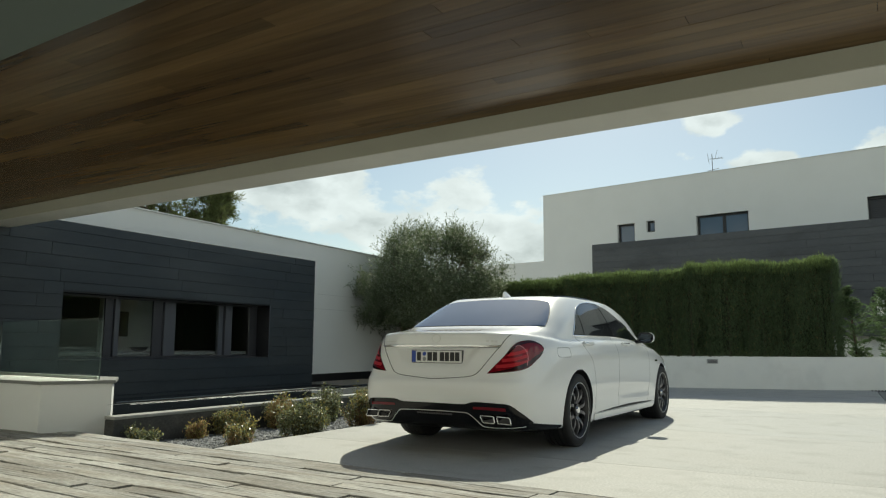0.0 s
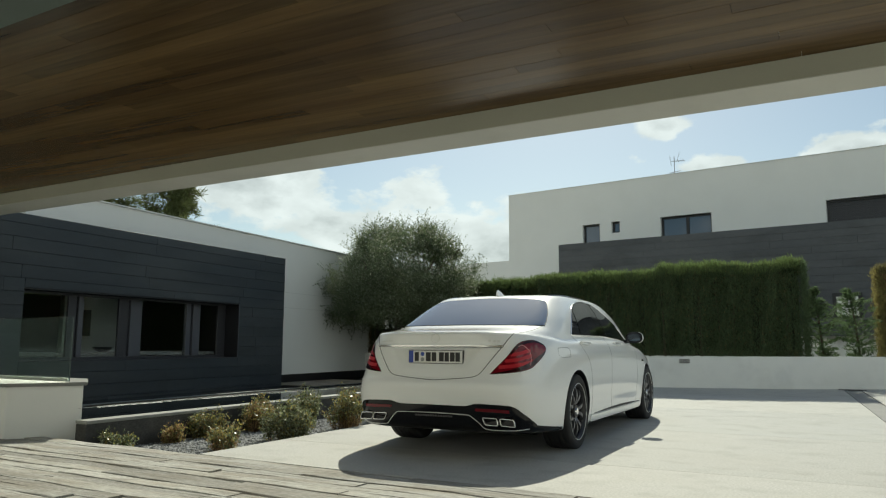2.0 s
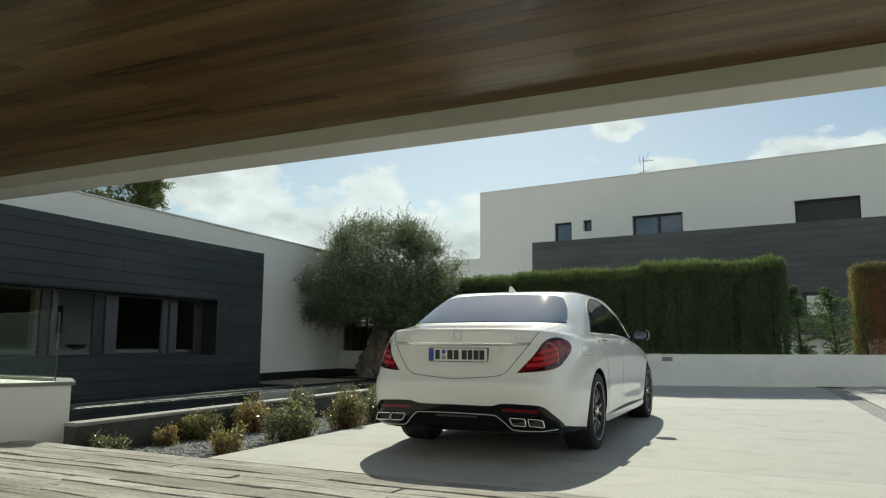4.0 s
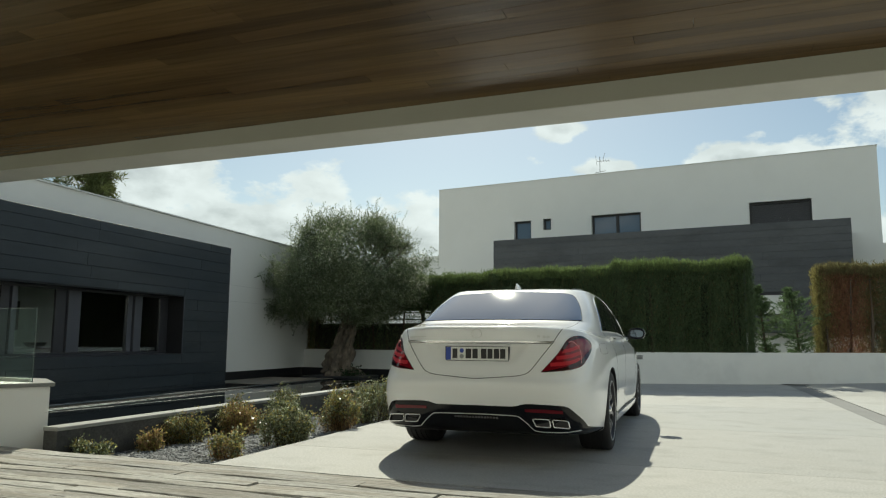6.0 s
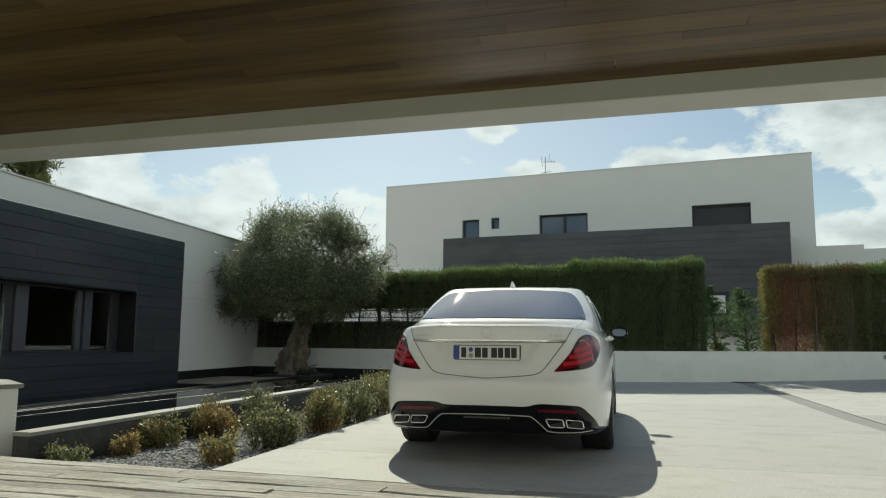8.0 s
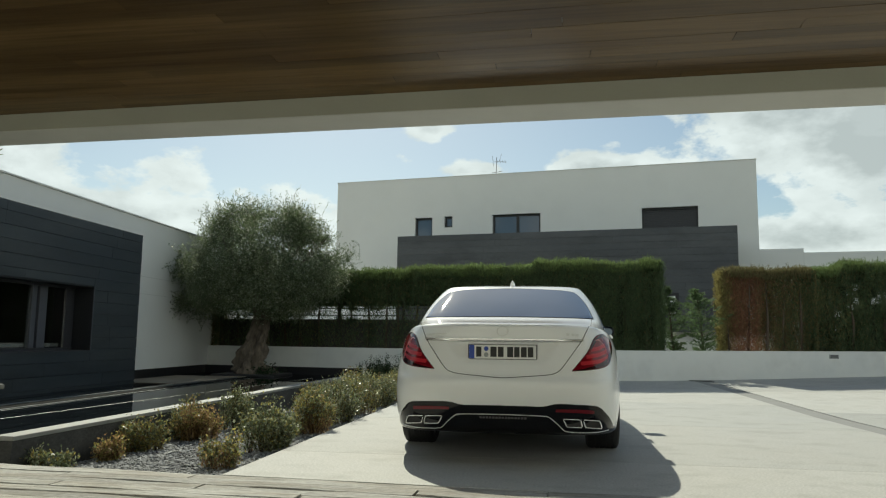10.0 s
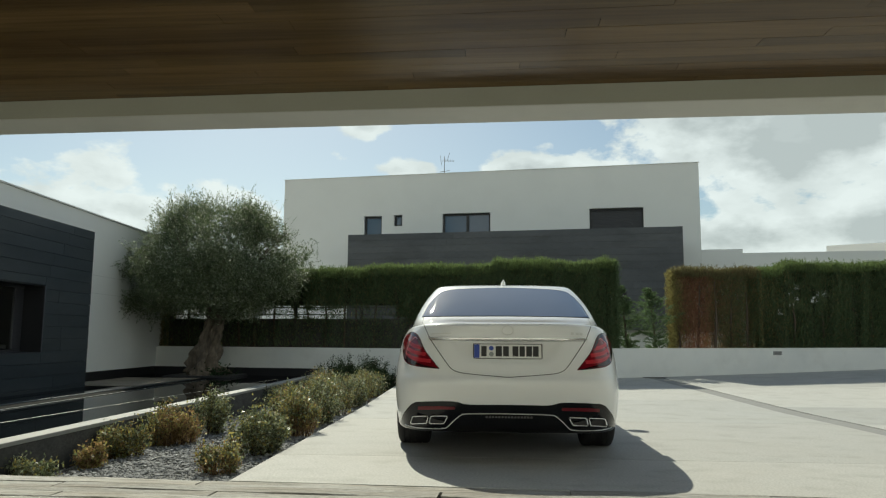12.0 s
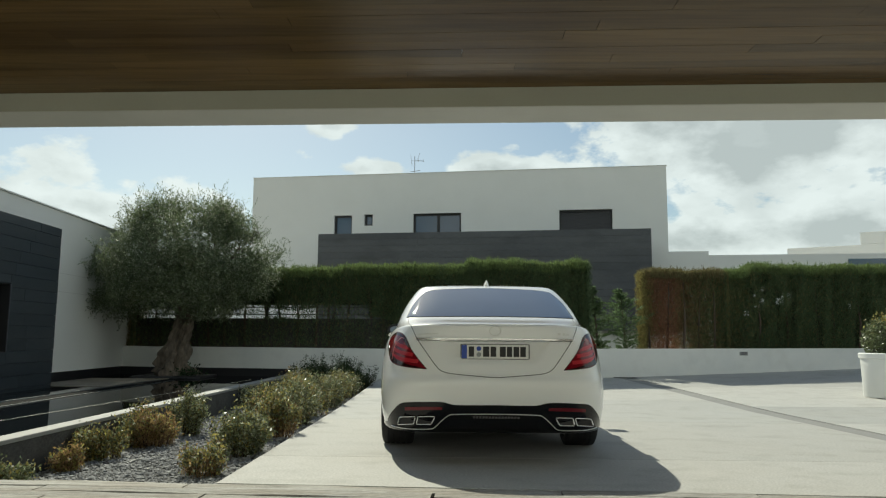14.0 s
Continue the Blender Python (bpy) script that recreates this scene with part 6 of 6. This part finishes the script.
def build_bed():
    bm = bmesh.new()
    nx, ny = 14, 70
    rows = []
    for i in range(nx + 1):
        rows.append([bm.verts.new((-3.67 + 1.82 * i / nx, -0.95 + 10.9 * j / ny, bed_z(-3.67 + 1.82 * i / nx) + 0.02 * noise.noise(Vector((i * 0.5, j * 0.5, 3))))) for j in range(ny + 1)])
    for i in range(nx):
        for j in range(ny):
            bm.faces.new((rows[i][j], rows[i + 1][j], rows[i + 1][j + 1], rows[i][j + 1]))
    tagged(part("planting_bed", bm, SOIL, smooth=True), "dark soil of the planting bed", "soil", kind="structure")
    # Grey gravel: joined stones.
    npr = np.random.default_rng(12)
    base = bmesh.new()
    bmesh.ops.create_icosphere(base, subdivisions=1, radius=1.0)
    shape = np.array([v.co[:] for v in base.verts])
    tris = np.array([[v.index for v in f.verts] for f in base.faces])
    base.free()
    n = 26000
    y = -0.85 + npr.random(n) ** 1.7 * 7.5
    x = npr.uniform(-3.64, -1.9, n)
    s = npr.uniform(0.006, 0.015, n) * npr.choice((1.0, 1.0, 1.0, 1.5), n)
    stretch = npr.uniform(0.6, 1.5, (n, 1, 3)) * np.array([1.0, 1.0, 0.6])
    z = np.array([bed_z(v) for v in x]) + 0.008 + 0.022 * npr.random(n)
    co = shape[None] * stretch * s[:, None, None]
    ang = npr.uniform(0, 6.28, n)
    rot = np.stack([np.stack([np.cos(ang), -np.sin(ang), 0 * ang], 1), np.stack([np.sin(ang), np.cos(ang), 0 * ang], 1), np.stack([0 * ang, 0 * ang, 1 + 0 * ang], 1)], 1)
    co = np.einsum("nij,nkj->nki", rot, co) + np.stack([x, y, z], 1)[:, None]
    faces = (tris[None] + (np.arange(n) * len(shape))[:, None, None]).reshape(-1, 3)
    me = bpy.data.meshes.new("gravel")
    me.from_pydata(co.reshape(-1, 3).tolist(), [], faces.tolist())
    me.materials.append(GRAVEL)
    tagged(new("gravel", me), "loose grey gravel in the planting bed", "gravel", kind="stuff")


GRAVEL = material("grey_slate_gravel", (0.30, 0.305, 0.305), 0.8, var=0.5, scale=14, fine=70, tint=(0.19, 0.195, 0.20), island=0.9)
build_bed()


def shrub(x, y, r, h, mats, seed, label, group="bed shrubs", count=900, bare=0.0):
    """A low shrub of several tufts: upright stems, small leaves above, dry stalks below where it is bare."""
    ob = thing("shrub", label, "shrub", group=group, at=(x, y, bed_z(x) + 0.005))
    rng = np.random.default_rng(seed)
    stems = bmesh.new()
    tufts = []
    for k in range(max(4, int(round(r * 40)))):
        a, out = rng.uniform(0, 2 * math.pi), r * 0.86 * math.sqrt(rng.random())
        tufts.append((math.cos(a) * out, math.sin(a) * out, h * rng.uniform(0.68, 1.08) * (1 - 0.42 * (out / r) ** 2)))
    tips = []
    for cx, cy, top in tufts:
        for k in range(7):
            a, out = rng.uniform(0, 2 * math.pi), r * 0.34 * math.sqrt(rng.random())
            high = top * rng.uniform(0.62, 1.0)
            end = Vector((cx + math.cos(a) * out, cy + math.sin(a) * out, high))
            foot = Vector((cx * 0.55 + end.x * 0.1, cy * 0.55 + end.y * 0.1, -0.03))
            mid = foot.lerp(end, 0.5) + Vector((rng.normal(0, 0.012), rng.normal(0, 0.012), 0))
            tube([foot, mid, end], [0.004, 0.003, 0.0015], 3, stems)
            tips.append((foot, mid, end))
    part("stem", stems, TWIG, ob, "thin brown stems")
    pos, way, low = [], [], []
    for k in range(int(count * 4.8)):
        foot, mid, end = tips[int(rng.integers(len(tips)))]
        t = rng.random() ** 0.62
        p = np.array(foot.lerp(mid, t * 2) if t < 0.5 else mid.lerp(end, t * 2 - 1)) + rng.normal(0, 0.02 + 0.012 * t, 3)
        if p[2] < 0.015 or (t < 0.3 and rng.random() < 0.5):
            continue
        pos.append(p)
        dry = t < bare * rng.uniform(0.7, 1.3)
        low.append(dry)
        way.append(np.array(end - foot) / (h + 0.01) + rng.normal(0, 0.25 if dry else 0.85, 3))
    pos, way, low = np.array(pos), np.array(way), np.array(low)
    if low.any():
        tagged(leaf_object("dry_growth", pos[low], way[low], 0.05, 0.006, SHRUB_RUST, ob, "dry rusty stalks", seed=seed + 5), kind="stuff")
    pick = np.where(low, 2.0, rng.random(len(pos)))
    start = 0.0
    for k, (mat, share) in enumerate(mats):
        mine = (pick >= start) & (pick < start + share)
        start += share
        if mine.any():
            leaf_object("leaves", pos[mine], way[mine], 0.029, 0.0155, mat, ob, seed=seed + k)
    return ob


def build_stick():
    stick = thing("stick", "short pale stick lying on the grey gravel", "stick")
    part("stick_rod", tube([(-3.03, 0.56, -0.112), (-3.03, 0.71, -0.108), (-3.02, 0.86, -0.114)], [0.008, 0.009, 0.007], 7), STONE_CAP, stick)


build_stick()
GREEN = [(SHRUB, 0.58), (SHRUB_PALE, 0.26), (SHRUB_YELLOW, 0.16)]
MIXED = [(SHRUB, 0.38), (SHRUB_YELLOW, 0.38), (SHRUB_PALE, 0.14), (SHRUB_RUST, 0.1)]
RUST = [(SHRUB_RUST, 0.55), (SHRUB_YELLOW, 0.4), (SHRUB, 0.05)]
DARK = [(DEEP, 0.97), (SHRUB, 0.03)]
L_GREEN, L_MIXED, L_RUST = "glossy green shrub growing in grey gravel", "yellow-green shrub growing in grey gravel", "rusty brown shrub growing in grey gravel"
for n, (x, y, r, h, mats, label, count, bare) in enumerate((
    (-3.54, -0.27, 0.15, 0.28, GREEN, L_GREEN, 520, 0.1),
    (-3.45, 0.42, 0.15, 0.24, RUST, L_RUST, 420, 0.15),
    (-3.53, 0.90, 0.15, 0.38, MIXED, L_MIXED, 640, 0.2),
    (-3.39, 0.98, 0.12, 0.38, MIXED, L_MIXED, 360, 0.2),
    (-3.46, 1.78, 0.20, 0.47, MIXED, L_MIXED, 900, 0.2),
    (-3.26, 1.66, 0.22, 0.45, RUST, L_RUST, 1100, 0.62),
    (-3.27, 2.50, 0.26, 0.58, GREEN, L_GREEN, 1200, 0.1),
    (-2.13, -0.20, 0.16, 0.34, MIXED, L_MIXED, 560, 0.62),
    (-2.18, 0.74, 0.28, 0.55, GREEN, L_GREEN, 1500, 0.1),
    (-2.12, 1.90, 0.31, 0.56, MIXED, L_MIXED, 1400, 0.55),
    (-2.16, 2.85, 0.36, 0.60, GREEN, L_GREEN, 1500, 0.1),
    (-2.62, 3.6, 0.30, 0.52, MIXED, L_MIXED, 1200, 0.15),
    (-2.18, 3.9, 0.36, 0.58, MIXED, L_MIXED, 1500, 0.3),
    (-2.20, 4.9, 0.38, 0.60, GREEN, L_GREEN, 1500, 0.1),
    (-3.36, 5.95, 0.28, 0.46, GREEN, L_GREEN, 900, 0.1),
    (-2.75, 5.5, 0.34, 0.56, MIXED, L_MIXED, 1200, 0.1),
    (-2.20, 5.8, 0.38, 0.60, MIXED, L_MIXED, 1400, 0.2),
    (-2.9, 6.6, 0.38, 0.60, MIXED, L_MIXED, 1300, 0.1),
    (-2.18, 6.8, 0.38, 0.58, GREEN, L_GREEN, 1300, 0.1),
    (-2.92, 8.2, 0.46, 0.80, DARK, "dark green rounded bush at the end of the bed", 3200, 0.0),
    (-2.45, 7.9, 0.44, 0.76, DARK, "dark green rounded bush at the end of the bed", 3200, 0.0),
    (-2.1, 8.1, 0.40, 0.64, DARK, "dark green rounded bush at the end of the bed", 1600, 0.0),
)):
    shrub(x, y, r, h, mats, 100 + n * 7, label, count=count, bare=bare)


# ---- young conifers in the gap, potted shrub, pines ----
def conifer(x, y, z, h, r, seed):
    ob = thing("young_conifer", "bushy light green young conifer standing in the hedge gap", "tree", group="young conifers", at=(x, y, z))
    part("trunk", tube([(0, 0, -0.3), (-0.08, 0, h * 0.5), (-0.16, 0, h * 0.95)], [0.03, 0.02, 0.006], 6), TWIG, ob)
    rng = np.random.default_rng(seed)
    pos, way = [], []
    for k in range(115):
        t = rng.random()
        a = rng.uniform(0, 6.28)
        # Widest at two fifths of the height, a thin leader at the top.
        girth = np.interp(t, (0.0, 0.15, 0.42, 0.7, 0.85, 1.0), (0.42, 0.5, 1.0, 0.6, 0.24, 0.08))
        out = r * girth * rng.uniform(0.5, 1.15) + 0.03
        base = np.array([-0.16 * t, 0, 0.05 + t * h * 0.9])
        tip = base + np.array([out * math.cos(a), out * math.sin(a), out * rng.uniform(0.15, 0.6)])
        u = rng.random(40)[:, None] ** 0.7
        pos.append(base + (tip - base) * u + rng.normal(0, 0.016, (40, 3)))
        way.append((tip - base) / (out + 0.01) + rng.normal(0, 0.4, (40, 3)))
    pos, way = np.concatenate(pos), np.concatenate(way)
    leaf_object("crown", pos, way, 0.09, 0.016, BAMBOO, ob, "light green sprays", seed=seed)


for n, (x, y, z, h, r) in enumerate(((3.1, 11.5, 0.62, 1.64, 0.46), (3.75, 11.5, 0.62, 1.62, 0.72))):
    conifer(x, y, z, h, r, 300 + n)


def build_pot():
    pot = thing("plant_pot", "large round white plant pot on the driveway", "plant pot", at=(6.88, 6.45, ground_z(6.88, 6.45)))
    bm = bmesh.new()
    prof = [(0.0, 0.0), (0.452, 0.0), (0.466, 0.02), (0.488, 0.62), (0.51, 0.63), (0.515, 0.70), (0.49, 0.715), (0.46, 0.70), (0.45, 0.62), (0.0, 0.62)]
    sides = 48
    rings = [[bm.verts.new((r * math.cos(2 * math.pi * s / sides), r * math.sin(2 * math.pi * s / sides), z)) for s in range(sides)] for r, z in prof]
    for a, b in zip(rings, rings[1:]):
        for s in range(sides):
            bm.faces.new((a[s], a[(s + 1) % sides], b[(s + 1) % sides], b[s]))
    bmesh.ops.remove_doubles(bm, verts=bm.verts[:], dist=0.0005)
    bmesh.ops.recalc_face_normals(bm, faces=bm.faces[:])
    part("bowl", bm, POT, pot, "smooth white pot with a rolled rim", smooth=True)
    plant = thing("potted_shrub", "rounded green shrub in the white pot", "shrub", at=(6.88, 6.45, ground_z(6.88, 6.45) + 0.62))
    rng = np.random.default_rng(21)
    n = 3800
    u = rng.normal(size=(n, 3))
    u /= np.linalg.norm(u, axis=1, keepdims=True)
    pos = u * np.array([0.47, 0.47, 0.42]) * rng.uniform(0.55, 1.0, (n, 1)) + np.array([0, 0, 0.30])
    pos = pos[pos[:, 2] > 0.02]
    leaf_object("leaves", pos, u[:len(pos)] + rng.normal(0, 0.6, (len(pos), 3)), 0.06, 0.03, SHRUB, plant, seed=5)
    tips = rng.normal(size=(1500, 3)) * np.array([0.15, 0.15, 0.07]) + np.array([0.12, 0, 0.6])
    leaf_object("leaves", tips, rng.normal(size=(1500, 3)) + np.array([0, 0, 0.8]), 0.06, 0.026, SHRUB_YELLOW, plant, "yellow-green young leaves", seed=7)
    part("stem", tube([(0, 0, -0.05), (0, 0, 0.4)], 0.03, 7), TWIG, plant)


POT = material("white_pot", (0.74, 0.75, 0.73), 0.55, var=0.04)
build_pot()


def build_pine(x, y, z, seed, spread, height):
    tree = thing("pine_tree", "dark green pine rising behind the villa roof", "tree", at=(x, y, -0.4))
    r = random.Random(seed)
    bm = bmesh.new()
    tube([(0, 0, 0), (0.1, 0.05, height * 0.5), (0, 0, height * 0.86)], [0.22, 0.16, 0.06], 9, bm)
    part("trunk", bm, BARK, tree)
    rng = np.random.default_rng(seed)
    limbs = bmesh.new()
    pos, way = [], []
    for k in range(46):
        t = 0.45 + 0.55 * k / 45
        a = r.uniform(0, 6.28)
        out = spread * (1.05 - t) * 1.9 * r.uniform(0.6, 1.0) + 0.15
        p0 = Vector((0, 0, height * t * 0.86))
        p1 = p0 + Vector((math.cos(a) * out, math.sin(a) * out, r.uniform(0.1, 0.5)))
        tube([p0, p1], [0.04, 0.012], 5, limbs)
        for q in range(9):
            c = np.array(p0.lerp(p1, 0.35 + 0.07 * q)) + rng.normal(0, 0.14, 3)
            n = 70
            d = rng.normal(size=(n, 3)) + np.array([0, 0, 0.5])
            pos.append(c + d * 0.07)
            way.append(d)
    part("limb", limbs, BARK, tree)
    leaf_object("crown", np.concatenate(pos), np.concatenate(way), 0.17, 0.022, PINE, tree, "tufts of dark green needles", seed=seed)


build_pine(-16.2, 9.2, 0, 41, 3.3, 7.6)
build_pine(-14.4, 10.2, 0, 43, 2.6, 6.9)

# ---- deck boards ----
def build_deck():
    deck = thing("deck", "weathered grey wooden deck with gaps and worn edges", "deck", kind="structure")
    deck.matrix_basis = pose(-1.0, -0.83, 0, 0, 0, math.degrees(math.atan(-0.045)))
    part("subfloor", box((-9.0, -8.4, -0.4), (11.0, -0.03, -0.06)), BLACK, deck)
    rnd = random.Random(17)

    def board(x0, x1, y0, y1, bm=None):
        own = bm is None
        bm = bm or bmesh.new()
        z = 0.002 + rnd.uniform(-0.007, 0.007)
        n = max(2, int((x1 - x0) / 0.16))
        low, high, wob = [], [], rnd.uniform(0, 6)
        for k in range(n + 1):
            x = x0 + (x1 - x0) * k / n
            j = lambda s: 0.004 * math.sin(k * 1.7 + wob + s) + rnd.uniform(-0.0035, 0.0035)
            zz = z + 0.003 * math.sin(k * 0.9 + wob)
            edge = 0.004
            row = [(x, y0 + j(0), -0.03), (x, y0 + j(0), zz - edge), (x, y0 + edge + j(0), zz), (x, y1 - edge + j(2), zz + rnd.uniform(-0.001, 0.001)), (x, y1 + j(2), zz - edge), (x, y1 + j(2), -0.03)]
            high.append([bm.verts.new(p) for p in row])
        for a, b in zip(high, high[1:]):
            for q in range(5):
                bm.faces.new((a[q], a[q + 1], b[q + 1], b[q]))
        bm.faces.new(high[0])
        bm.faces.new(high[-1][::-1])
        if own:
            bmesh.ops.recalc_face_normals(bm, faces=bm.faces[:])
            part("board", bm, DECK_WOOD, deck)

    rest = bmesh.new()
    y, row = 0.0, 0
    while y > -8.2:
        wide = rnd.choice((0.135, 0.145, 0.145, 0.16))
        gap = rnd.choice((0.003, 0.004, 0.007, 0.012, 0.018, 0.024))
        x = -8.6 + rnd.uniform(0, 1.6)
        while x < 9.6:
            x1 = min(9.8, x + rnd.uniform(1.1, 2.6))
            if -4.2 < x1 and x < 5.2 and row < 22:
                board(x + 0.004, x1 - rnd.choice((0.002, 0.004, 0.008, 0.02)), y - wide + gap, y)
            else:
                board(x + 0.003, x1 - 0.003, y - wide + gap, y, rest)
            x = x1
        y -= wide
        row += 1
    bmesh.ops.recalc_face_normals(rest, faces=rest.faces[:])
    tagged(part("boards", rest, DECK_WOOD, deck), kind="stuff")


build_deck()
